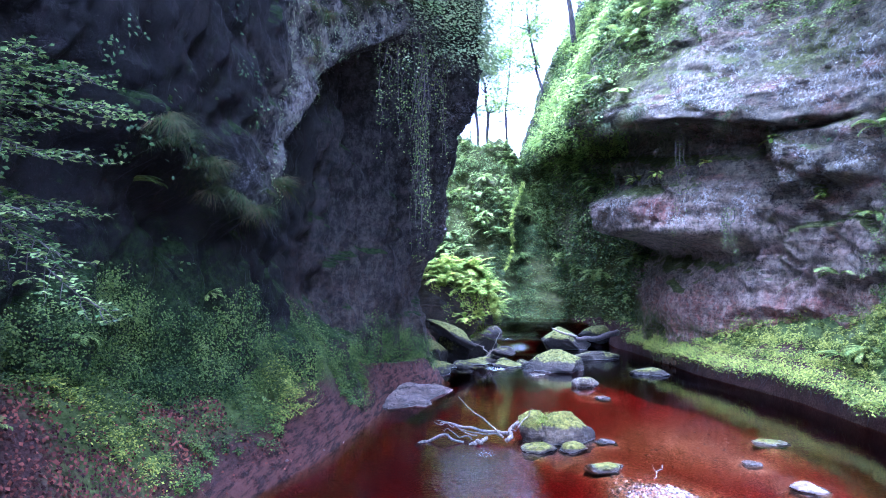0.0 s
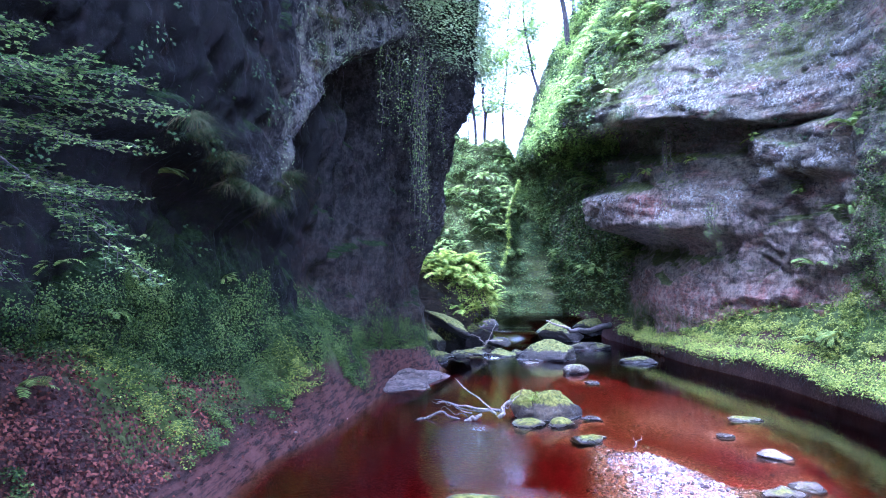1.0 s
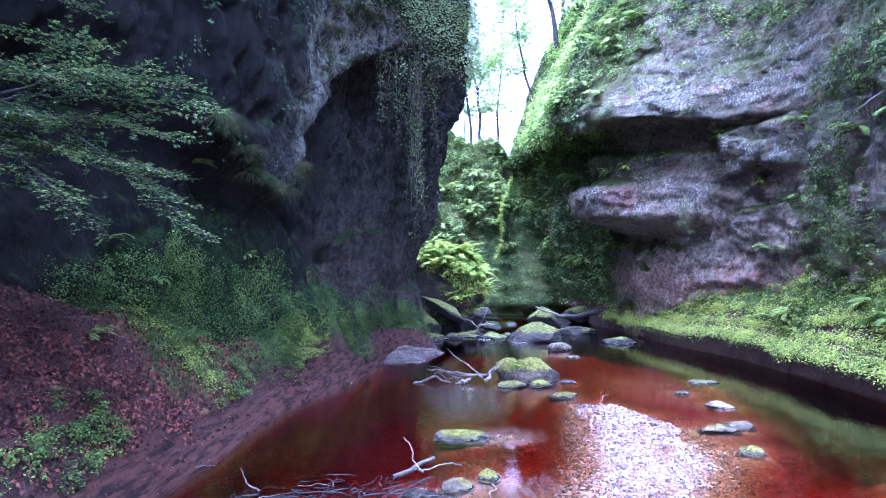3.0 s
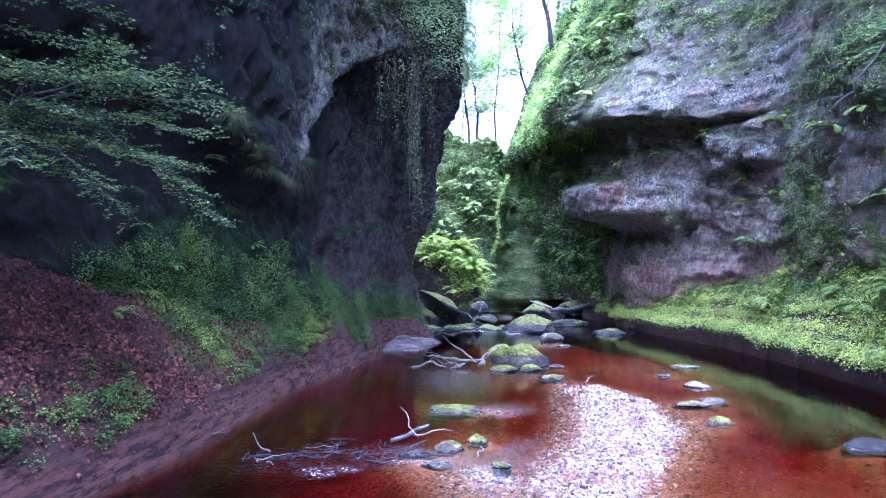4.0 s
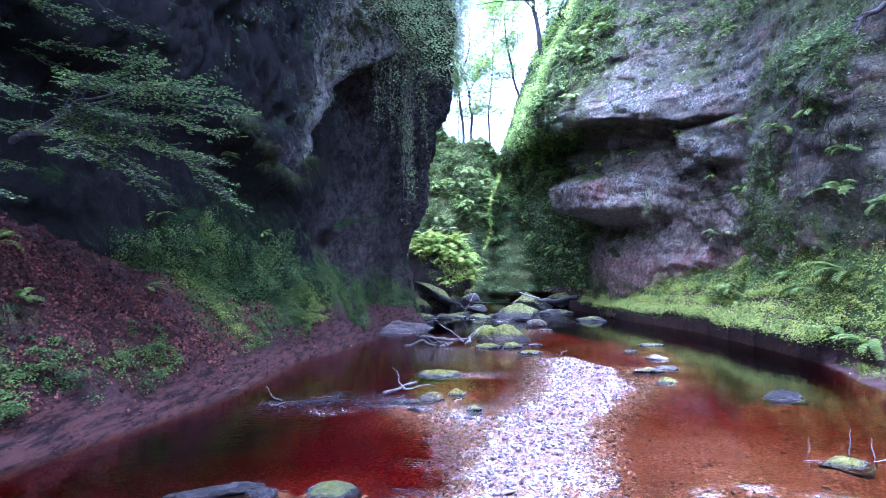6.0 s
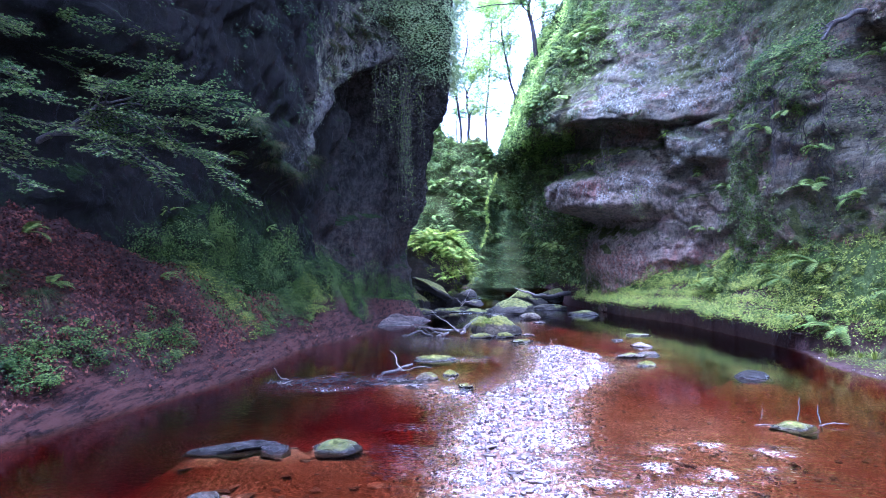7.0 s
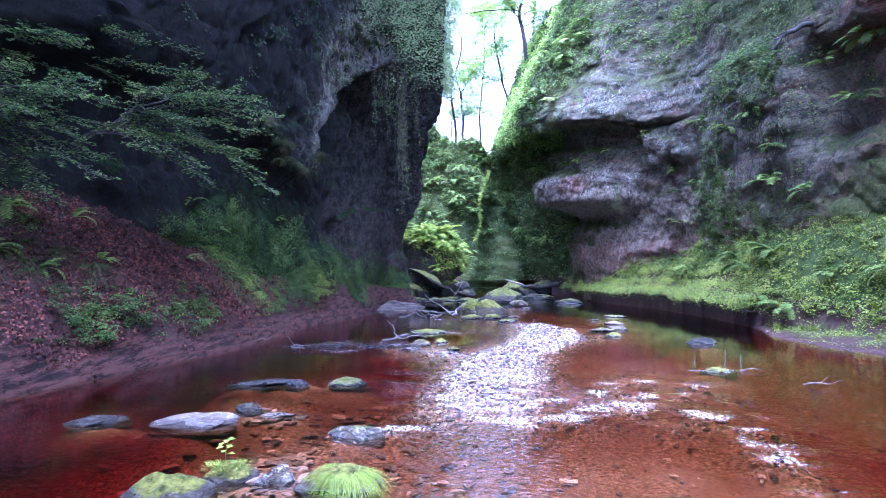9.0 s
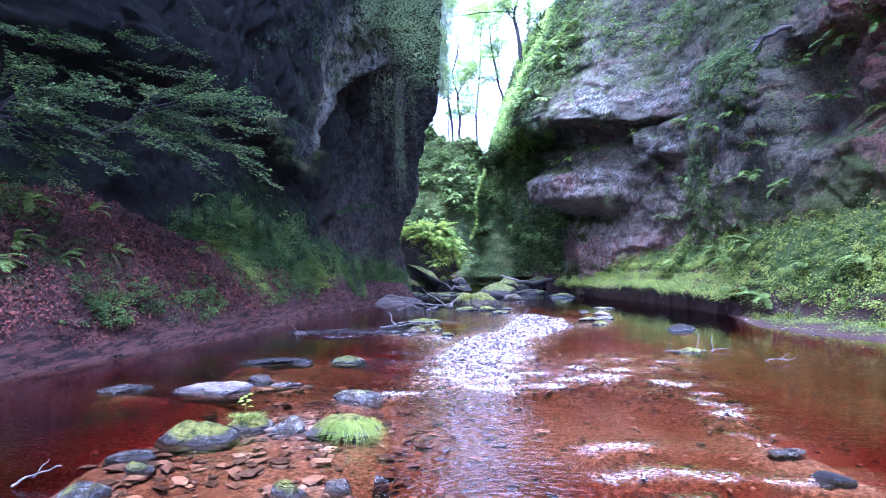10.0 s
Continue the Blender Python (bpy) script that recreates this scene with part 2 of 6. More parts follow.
def crease(a, b, seed):
    """Sharp joints: high along wandering lines, nought between them."""
    n = np.abs(fbm(a, b, 0.5, 3, seed))
    return np.clip(1 - n * 5.5, 0, 1) ** 1.5


def knobs(a, b, seed):
    return np.abs(vnoise(a, b, 0, seed)) + 0.5 * np.abs(vnoise(a * 2.3, b * 2.3, 0, seed + 1)) - 0.5


def facets(a, b, size, seed, slant=0.8):
    """Broken rock: flat faces, each with a height and a slant of its own, about -0.5 to 0.5."""
    a, b = np.broadcast_arrays(np.asarray(a, float) / size, np.asarray(b, float) / size)
    i, j = np.floor(a).astype(np.int64), np.floor(b).astype(np.int64)
    best, height = np.full(a.shape, 99.0), np.zeros(a.shape)
    for di in (-1, 0, 1):
        for dj in (-1, 0, 1):
            ci, cj = i + di, j + dj
            u, v = a - ci - lattice(ci, cj, 0, seed), b - cj - lattice(ci, cj, 1, seed)
            d = u * u + v * v
            h = lattice(ci, cj, 2, seed) - 0.5 + slant * ((lattice(ci, cj, 3, seed) - 0.5) * u + (lattice(ci, cj, 4, seed) - 0.5) * v)
            nearer = d < best
            best, height = np.where(nearer, d, best), np.where(nearer, h, height)
    return height


def left_x(y, z):
    base, rim, over = wall_left(y), rim_left(y), over_left(y)
    hollow = 0.55 * smooth(9.5, 11, y) * smooth(14.2, 12.8, y) * smooth(1.5, 2.5, z)
    above = smooth(-0.35, 0.25, z - rim)
    x = base - hollow * (1 - above) + over * above
    x = x - 0.25 * np.clip(z - rim - 2.5, 0, 9) * smooth(12.5, 9, y) * 0.3 + 0.03 * np.clip(z - 7, 0, 9) * smooth(12.8, 13.4, y)
    x = x + 0.24 * np.clip(z - 4, 0, 20) * smooth(9.3, 6.5, y)
    flute = (np.abs(vnoise(y * 1.7, z * 0.16, 0, 41)) - 0.4) * 0.9 + vnoise(y * 5, z * 0.35, 0, 42) * 0.16
    x = x + flute * (1 - above) * smooth(9.6, 10.6, y)
    bend = 0.3 * fbm(y * 0.9, z * 0.9, 0, 2, 45)
    x = x + 0.10 * fbm(y * 0.8, z * 0.6, 0, 3, 43) + 0.07 * strata(x, y, z, 50) + 0.03 * fbm(y * 6, z * 6, 0, 3, 47)
    x = x + 0.20 * facets(y * 1.3 + bend, z * 0.55 + bend, 0.8, 53) + 0.09 * facets(y * 1.2 - bend, z * 0.8 + bend, 0.3, 54)
    return x - 0.16 * crease(y * 0.55 + 0.2 * z, z * 0.22, 48) - 0.08 * crease(y * 1.9, z * 0.5, 49) + 0.03 * knobs(y * 2.4, z * 3.2, 52)


def right_x(y, z):
    base, lip, lh, block, bb = wall_right(y), lip_right(y), lip_height(y), block_right(y), block_base(y)
    up = smooth(-0.08, 0.05, z - lh + 0.05 * vnoise(y * 2.5, 0, 0, 79))
    blk = np.clip((z - bb + 0.85 + 0.08 * vnoise(y * 1.5, 0, 0, 78)) / 0.85, 0, 1) ** 2.4 * (1 - 0.45 * smooth(0.9, 1.6, z - bb))
    x = base - np.maximum(lip * up, block * blk)
    x = x + 0.55 * np.exp(-((z - bb + 0.55) / 0.42) ** 2) * smooth(0.2, 0.6, block)
    x = x + 0.42 * np.clip(z - lh - 0.5, 0, 20) * smooth(12, 15, y) * (1 - 0.25 * smooth(22, 26, y)) + 0.12 * np.clip(z - 6, 0, 20) * smooth(15, 11, y)
    x = x + 0.45 * smooth(15.0, 16.0, y) * smooth(22.5, 21, y) * smooth(-1.25, -0.8, z - lh) * smooth(0.02, -0.2, z - lh)
    near = smooth(12.5, 10.5, y)
    x = x - near * (0.3 * smooth(4.6, 5.6, z) * smooth(8, 5, y) + 0.25 * np.maximum(0, vnoise(y * 0.7, z * 0.4, 0, 63)))
    x = x - 0.42 * smooth(4.95, 5.2, z + 0.12 * vnoise(y * 2, 0, 0, 75)) * smooth(6.45, 6.2, z) * smooth(12.6, 13.0, y) * smooth(15.0, 14.6, y)
    x = x + near * 0.75 * smooth(3.8, 4.7, z) * smooth(6.8, 6.5, z + 0.2 * vnoise(y * 2, 0, 0, 81)) * smooth(3.8, 4.9, y) * smooth(8.2, 7.3, y)
    bend = 0.35 * fbm(y * 0.8, z * 0.8, 0, 2, 80)
    blocky = 1 - 0.65 * up
    x = x + 0.26 * blocky * facets(y * 0.9 + 0.5 * z + bend, z - 0.35 * y + bend, 1.0, 61) + 0.06 * blocky * facets(y + bend, z * 1.4 - 0.3 * y, 0.36, 62)
    x = x + (1 - blocky) * (0.14 * facets(y * 0.45 + bend, z * 2.2 + 0.5 * bend, 1.0, 64) + 0.06 * facets(y * 0.7, z * 2.4 + bend, 0.4, 65))
    x = x + 0.07 * fbm(y * 0.9, z * 0.9, 0, 3, 60) + 0.06 * strata(x, y, z, 66) + 0.022 * vnoise(y * 0.5, np.floor(z * 9 + 0.6 * vnoise(y * 0.6, z, 0, 76)) * 1.7, 0, 77) + 0.03 * fbm(y * 6, z * 6, 0, 3, 69)
    slab = vnoise(np.floor(y * 0.9 + z * 0.7), np.floor(z * 0.8 - y * 0.5), 0, 71)
    return x + 0.08 * slab * (1 - up) + 0.10 * crease(y * 0.45 - 0.4 * z, z * 0.5, 72) + 0.05 * crease(y * 0.7 + 0.6 * z, z * 0.9, 73) - 0.012 * knobs(y * 2.1, z * 4.6, 74)


def back_top(x):
    """Height of the cliff at the head of the gorge."""
    return 8.85 + 0.4 * vnoise(x * 1.1, 0, 0, 82) + 0.2 * vnoise(x * 4, 0, 0, 83) + 0.3 * np.abs(x - 2.7)


def back_y(x, z):
    return 26.5 + 0.35 * np.clip(z, 0, 10) + 0.5 * fbm(x * 0.5, z * 0.5, 0, 4, 80) + 1.2 * np.exp(-((x - 2.7 - 0.1 * (z - 4)) / 0.5) ** 2) - 0.4 * vnoise(x * 0.3, z * 0.2, 0, 81)


# ---- materials ----
class Nodes:
    """Short hand for building one node material."""

    def __init__(self, name):
        self.mat = bpy.data.materials.new(name)
        self.mat.use_nodes = True
        self.tree = self.mat.node_tree
        self.bsdf = self.tree.nodes["Principled BSDF"]
        self.out = self.tree.nodes["Material Output"]

    def add(self, kind, **inputs):
        node = self.tree.nodes.new(kind)
        for key, value in inputs.items():
            self.put(node.inputs[key.replace("_", " ")], value)
        return node

    def put(self, socket, value):
        if isinstance(value, bpy.types.NodeSocket):
            self.tree.links.new(value, socket)
        else:
            socket.default_value = value

    def noise(self, scale, detail=5.0, rough=0.6, stretch=None):
        place = self.add("ShaderNodeNewGeometry").outputs["Position"]
        if stretch:
            mapping = self.add("ShaderNodeMapping")
            self.put(mapping.inputs["Vector"], place)
            mapping.inputs["Scale"].default_value = stretch
            place = mapping.outputs[0]
        return self.add("ShaderNodeTexNoise", Vector=place, Scale=scale, Detail=detail, Roughness=rough).outputs["Fac"]

    def ramp(self, fac, stops):
        node = self.add("ShaderNodeValToRGB")
        self.put(node.inputs[0], fac)
        marks = node.color_ramp.elements
        while len(marks) < len(stops):
            marks.new(0.5)
        for mark, (at, colour) in zip(marks, stops):
            mark.position, mark.color = at, (*colour, 1) if len(colour) == 3 else colour
        return node.outputs[0]

    def mix(self, fac, a, b, how="MIX"):
        node = self.add("ShaderNodeMix")
        node.data_type, node.blend_type = "RGBA", how
        self.put(node.inputs[0], fac)
        self.put(node.inputs[6], (*a, 1) if isinstance(a, tuple) and len(a) == 3 else a)
        self.put(node.inputs[7], (*b, 1) if isinstance(b, tuple) and len(b) == 3 else b)
        return node.outputs[2]

    def math(self, how, a, b=0.0, clamp=False):
        node = self.add("ShaderNodeMath")
        node.operation, node.use_clamp = how, clamp
        self.put(node.inputs[0], a)
        self.put(node.inputs[1], b)
        return node.outputs[0]

    def step(self, value, a, b):
        node = self.add("ShaderNodeMapRange")
        node.interpolation_type = "SMOOTHSTEP"
        self.put(node.inputs[0], value)
        node.inputs[1].default_value, node.inputs[2].default_value = a, b
        return node.outputs[0]

    def attribute(self, name):
        node = self.add("ShaderNodeAttribute")
        node.attribute_name = name
        return node.outputs["Fac"]

    def bump(self, height, strength, distance):
        return self.add("ShaderNodeBump", Height=height, Strength=strength, Distance=distance).outputs[0]

    def finish(self, colour, rough, normal=None, **more):
        self.put(self.bsdf.inputs["Base Color"], (*colour, 1) if isinstance(colour, tuple) and len(colour) == 3 else colour)
        self.put(self.bsdf.inputs["Roughness"], rough)
        if normal is not None:
            self.put(self.bsdf.inputs["Normal"], normal)
        for key, value in more.items():
            self.put(self.bsdf.inputs[key.replace("_", " ")], value)
        return self.mat


def rock_material(name, dark, light, red, moss, lichen_colour, patch=3.5, mottle=0.5, fresh=(0.22, 0.205, 0.165), speck=(0.2, 0.17, 0.14), relief=0.06, grainy=(0.5, 0.5, 9.0)):
    n = Nodes(name)
    big, fine = n.noise(0.7, 6), n.noise(9, 8, 0.7)
    beds = n.noise(1.3, 7, 0.7, (0.7, 0.7, 1.7))
    grain = n.noise(60, 6, 0.7)
    colour = n.mix(n.step(big, 0.35, 0.65), dark, light)
    colour = n.mix(n.step(n.math("ADD", beds, n.math("MULTIPLY", n.attribute("red"), 0.6)), 0.55, 0.95), colour, red)
    mid = n.noise(3.4, 9, 0.78, (1.0, 1.0, 1.4))
    thin = n.noise(2.2, 6, 0.75, grainy)
    # darkens the colour where the noise runs low
    colour = n.mix(n.step(mid, 0.36, 0.56), n.mix(mottle, colour, (0.010, 0.011, 0.010)), colour)
    colour = n.mix(n.math("MULTIPLY", n.step(thin, 0.47, 0.38), mottle), colour, (0.018, 0.014, 0.013))
    # lighter rock where pale is set; on the left lip it stands for light
    colour = n.mix(n.math("MULTIPLY", n.attribute("pale"), n.step(n.noise(4.0, 9, 0.78, (1.3, 1.3, 0.7)), 0.40, 0.60)), colour, fresh)
    colour = n.mix(n.step(fine, 0.42, 0.54), n.mix(mottle * 0.8, colour, (0.012, 0.011, 0.011)), colour)
    cracks = n.math("MULTIPLY", n.step(n.math("ABSOLUTE", n.math("SUBTRACT", n.noise(1.7, 5, 0.6, (1, 1, 1.8)), 0.5)), 0.012, 0.0), n.step(n.noise(0.9, 2), 0.45, 0.6))
    colour = n.mix(cracks, colour, (0.012, 0.010, 0.010))
    colour = n.mix(n.step(n.noise(26, 6, 0.8), 0.57, 0.66), colour, n.mix(0.5, colour, speck))
    spots = n.math("MULTIPLY", n.math("MULTIPLY", n.step(n.noise(13, 10, 0.85), 0.51, 0.57), n.step(n.noise(1.1, 6, 0.75), 0.42, 0.58)), n.attribute("lichen"))
    colour = n.mix(n.math("MULTIPLY", spots, 0.85), colour, lichen_colour)
    algae = n.step(n.math("ADD", n.attribute("moss"), n.math("MULTIPLY", n.math("SUBTRACT", n.noise(patch, 8, 0.75), 0.5), 1.3)), 0.35, 0.75)
    green = n.ramp(n.noise(14, 6, 0.7), [(0.36, moss[0]), (0.62, moss[1])])
    colour = n.mix(algae, colour, green)
    wet = n.attribute("wet")
    colour = n.mix(wet, colour, n.mix(0.55, colour, (0.008, 0.006, 0.005)))
    height = n.math("SUBTRACT", n.math("ADD", n.math("ADD", n.math("MULTIPLY", fine, 1.4), n.math("MULTIPLY", mid, 0.8)), n.math("ADD", n.math("MULTIPLY", grain, 0.7), n.math("MULTIPLY", thin, 0.9))), cracks)
    rough = n.mix(wet, n.ramp(fine, [(0.3, (0.6,) * 3), (0.8, (0.92,) * 3)]), (0.25,) * 3)
    return n.finish(colour, rough, n.bump(height, 1.0, relief), Specular_IOR_Level=n.math("ADD", n.math("MULTIPLY", wet, 0.4), 0.1))


# left cliff: its shade is put into these near-black rock colours
mat_rock_left = rock_material("shaded_sandstone", (0.0075, 0.0080, 0.006), (0.020, 0.019, 0.014), (0.055, 0.038, 0.027), ((0.008, 0.018, 0.005), (0.030, 0.048, 0.012)), (0.26, 0.26, 0.24), mottle=0.7, fresh=(0.20, 0.185, 0.14), speck=(0.05, 0.047, 0.038), grainy=(3.0, 3.0, 0.3))
mat_rock_right = rock_material("red_sandstone", (0.092, 0.085, 0.052), (0.168, 0.150, 0.094), (0.22, 0.095, 0.062), ((0.022, 0.030, 0.008), (0.085, 0.092, 0.022)), (0.46, 0.47, 0.42), mottle=0.58, fresh=(0.25, 0.195, 0.14))
mat_boulder = rock_material("river_boulder", (0.038, 0.030, 0.020), (0.118, 0.092, 0.058), (0.13, 0.075, 0.05), ((0.030, 0.038, 0.006), (0.180, 0.172, 0.030)), (0.42, 0.40, 0.35), 9.0)
# wet stones, and far boulders whose shade is put into the colour
mat_wet_shaded_rock = rock_material("wet_shaded_rock", (0.010, 0.0085, 0.0065), (0.032, 0.027, 0.020), (0.05, 0.032, 0.024), ((0.022, 0.030, 0.006), (0.13, 0.13, 0.03)), (0.22, 0.21, 0.19), 7.0, speck=(0.08, 0.07, 0.06))
mat_shelf = rock_material("pale_shelf_rock", (0.075, 0.056, 0.045), (0.21, 0.165, 0.135), (0.19, 0.10, 0.08), ((0.045, 0.055, 0.01), (0.15, 0.16, 0.035)), (0.42, 0.39, 0.36), mottle=0.6)
mat_pale = rock_material("pale_river_stone", (0.13, 0.098, 0.074), (0.32, 0.25, 0.195), (0.28, 0.17, 0.14), ((0.05, 0.06, 0.01), (0.16, 0.18, 0.04)), (0.48, 0.46, 0.43), mottle=0.45)


def ground_material():
    n = Nodes("bank_soil")
    big, fine = n.noise(1.3, 6), n.noise(18, 7, 0.7)
    soil = n.ramp(fine, [(0.3, (0.022, 0.013, 0.011)), (0.7, (0.08, 0.043, 0.035))])
    mud = n.mix(n.step(n.noise(3.0, 8, 0.75, (3.2, 0.5, 4)), 0.40, 0.58), (0.010, 0.0045, 0.0035), (0.070, 0.029, 0.020))
    gravel = n.ramp(n.noise(26, 6, 0.7), [(0.34, (0.04, 0.024, 0.016)), (0.5, (0.15, 0.085, 0.05)), (0.66, (0.32, 0.215, 0.145))])
    gravel = n.mix(n.step(big, 0.45, 0.7), gravel, (0.155, 0.085, 0.05))
    green = n.ramp(n.noise(9, 7, 0.7), [(0.3, (0.02, 0.035, 0.008)), (0.7, (0.09, 0.12, 0.025))])
    colour = n.mix(n.attribute("mud"), soil, mud)
    colour = n.mix(n.step(n.math("ADD", n.attribute("moss"), n.math("SUBTRACT", big, 0.5)), 0.3, 0.7), colour, green)
    colour = n.mix(n.attribute("bed"), colour, gravel)
    return n.finish(colour, n.mix(n.attribute("mud"), (0.9,) * 3, (0.8,) * 3), n.bump(n.math("ADD", fine, n.noise(70, 4)), 1.0, 0.04), Specular_IOR_Level=0.15)


mat_ground = ground_material()


def water_material():
    n = Nodes("peat_water")
    r = n.attribute("waves")
    depth = n.attribute("depth")
    tint = n.ramp(depth, [(0.0, (0.96, 0.88, 0.80)), (0.06, (0.78, 0.61, 0.44)), (0.2, (0.50, 0.29, 0.16)), (0.36, (0.42, 0.05, 0.034)), (0.7, (0.11, 0.005, 0.010))])
    wide = n.noise(2.2, 2, 0.5, (1.0, 0.6, 1))
    small = n.noise(11.5, 1.2, 0.45, (0.75, 1.35, 1))
    chop = n.noise(32, 0.6, 0.5, (0.8, 1.3, 1))
    height = n.math("ADD", n.math("ADD", n.math("MULTIPLY", wide, 0.10), n.math("MULTIPLY", small, n.math("ADD", n.math("MULTIPLY", r, 0.8), 0.02))), n.math("MULTIPLY", chop, n.math("MULTIPLY", r, 0.34)))
    normal = n.bump(height, 0.7, 0.05)
    clear = n.add("ShaderNodeBsdfTransparent", Color=tint)
    gloss = n.add("ShaderNodeBsdfGlossy", Color=(1, 1, 1, 1), Roughness=0.03, Normal=normal)
    fresnel = n.add("ShaderNodeFresnel", IOR=1.41, Normal=normal)
    both = n.add("ShaderNodeMixShader")
    n.put(both.inputs[0], fresnel.outputs[0])
    n.put(both.inputs[1], clear.outputs[0])
    n.put(both.inputs[2], gloss.outputs[0])
    flecks = n.math("MULTIPLY", n.step(n.noise(42, 2, 0.6, (0.6, 1.3, 1)), 0.57, 0.62), n.step(n.math("ADD", n.attribute("foam_glints"), n.math("MULTIPLY", n.math("SUBTRACT", n.noise(5, 4, 0.7), 0.5), 1.1)), 0.3, 0.8))
    # white diffuse flecks: broken water, and sky glints painted as colour
    foam_glints = n.add("ShaderNodeBsdfDiffuse", Color=(0.8, 0.8, 0.8, 1))
    broken = n.add("ShaderNodeMixShader")
    n.put(broken.inputs[0], n.math("MULTIPLY", flecks, 0.9))
    n.put(broken.inputs[1], both.outputs[0])
    n.put(broken.inputs[2], foam_glints.outputs[0])
    n.put(n.out.inputs["Surface"], broken.outputs[0])
    return n.mat


mat_water = water_material()


def leaf_material(name, colours, rough=0.45, through=0.35, gloss=0.18):
    """Leaves that vary one by one, and let some light through."""
    n = Nodes(name)
    one = n.add("ShaderNodeNewGeometry").outputs["Random Per Island"]
    other = n.add("ShaderNodeObjectInfo").outputs["Random"]
    patch = n.noise(1.6, 3)
    fac = n.math("ADD", n.math("MULTIPLY", one, 0.5), n.math("ADD", n.math("MULTIPLY", n.step(patch, 0.33, 0.67), 0.26), n.math("MULTIPLY", other, 0.1)))
    colour = n.ramp(fac, [(0.12 + 0.56 * i / (len(colours) - 1), c) for i, c in enumerate(colours)])
    n.finish(colour, rough + 0.15, Specular_IOR_Level=gloss)
    glow = n.add("ShaderNodeBsdfTranslucent", Color=colour)
    both = n.add("ShaderNodeMixShader")
    both.inputs[0].default_value = through
    n.put(both.inputs[1], n.bsdf.outputs[0])
    n.put(both.inputs[2], glow.outputs[0])
    n.put(n.out.inputs["Surface"], both.outputs[0])
    return n.mat


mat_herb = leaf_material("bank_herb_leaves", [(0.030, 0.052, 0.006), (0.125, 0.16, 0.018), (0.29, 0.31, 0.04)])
# darker copy of the herb leaves: the left bank's shade in the colour
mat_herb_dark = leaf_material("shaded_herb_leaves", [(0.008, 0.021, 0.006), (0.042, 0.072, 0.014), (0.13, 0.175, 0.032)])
# brighter copy of the herb leaves with sunlight put into the colour
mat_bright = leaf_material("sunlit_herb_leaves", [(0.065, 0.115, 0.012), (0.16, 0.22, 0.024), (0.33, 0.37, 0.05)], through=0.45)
mat_beech = leaf_material("beech_leaves", [(0.035, 0.065, 0.022), (0.085, 0.13, 0.042), (0.21, 0.26, 0.075)], 0.12, 0.3, 0.5)
mat_ivy = leaf_material("ivy_leaves", [(0.018, 0.036, 0.012), (0.036, 0.066, 0.02), (0.07, 0.11, 0.03)], 0.5, 0.2)
mat_fern = leaf_material("fern_fronds", [(0.06, 0.10, 0.02), (0.12, 0.17, 0.03), (0.22, 0.27, 0.05)], 0.45, 0.35)
mat_litter = leaf_material("fallen_beech_leaves", [(0.013, 0.005, 0.004), (0.042, 0.013, 0.009), (0.16, 0.055, 0.034)], 0.6, 0.1)
mat_grass = leaf_material("grass_blades", [(0.06, 0.09, 0.008), (0.14, 0.18, 0.018), (0.27, 0.28, 0.045)], 0.5, 0.35)
mat_grass_dull = leaf_material("woodrush_blades", [(0.018, 0.038, 0.009), (0.045, 0.068, 0.016), (0.11, 0.075, 0.034)], 0.5, 0.3)
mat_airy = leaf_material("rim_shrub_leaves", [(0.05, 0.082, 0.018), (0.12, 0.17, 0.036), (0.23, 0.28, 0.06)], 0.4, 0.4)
# lightened leaves: sky glare at the cliff top is put into the colour
mat_nose = leaf_material("skylit_leaves", [(0.13, 0.19, 0.07), (0.26, 0.34, 0.13), (0.42, 0.48, 0.20)], 0.15, 0.45, 0.5)
mat_curtain = leaf_material("climber_leaves", [(0.018, 0.036, 0.008), (0.07, 0.105, 0.02), (0.19, 0.23, 0.045)], 0.4, 0.35)
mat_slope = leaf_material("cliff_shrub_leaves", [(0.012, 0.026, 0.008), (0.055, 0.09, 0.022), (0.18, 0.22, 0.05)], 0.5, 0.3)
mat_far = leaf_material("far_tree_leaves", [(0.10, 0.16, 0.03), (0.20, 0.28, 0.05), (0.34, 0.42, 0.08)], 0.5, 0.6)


def bark_material(name, dark, light):
    n = Nodes(name)
    grain = n.noise(1.0, 6, 0.7, (25, 25, 6))
    colour = n.mix(n.step(grain, 0.35, 0.65), dark, light)
    return n.finish(colour, 0.85, n.bump(grain, 0.7, 0.02))


mat_bark = bark_material("bark", (0.015, 0.012, 0.010), (0.062, 0.050, 0.040))
mat_bare = bark_material("bleached_wood", (0.045, 0.036, 0.028), (0.16, 0.13, 0.10))
mat_wet_wood = bark_material("wet_dark_wood", (0.005, 0.004, 0.0035), (0.022, 0.017, 0.014))
mat_vine = bark_material("vine_stem", (0.032, 0.026, 0.020), (0.10, 0.083, 0.066))


def pebble_material(name, wet, stops):
    n = Nodes(name)
    one = n.math("FRACT", n.math("ADD", n.add("ShaderNodeNewGeometry").outputs["Random Per Island"], n.add("ShaderNodeObjectInfo").outputs["Random"]))
    colour = n.ramp(one, stops)
    colour = n.mix(n.step(n.noise(45, 6, 0.7), 0.3, 0.7), n.mix(0.5, colour, (0.06, 0.04, 0.04)), colour)
    return n.finish(colour, wet, n.bump(n.noise(70, 5), 0.5, 0.01))


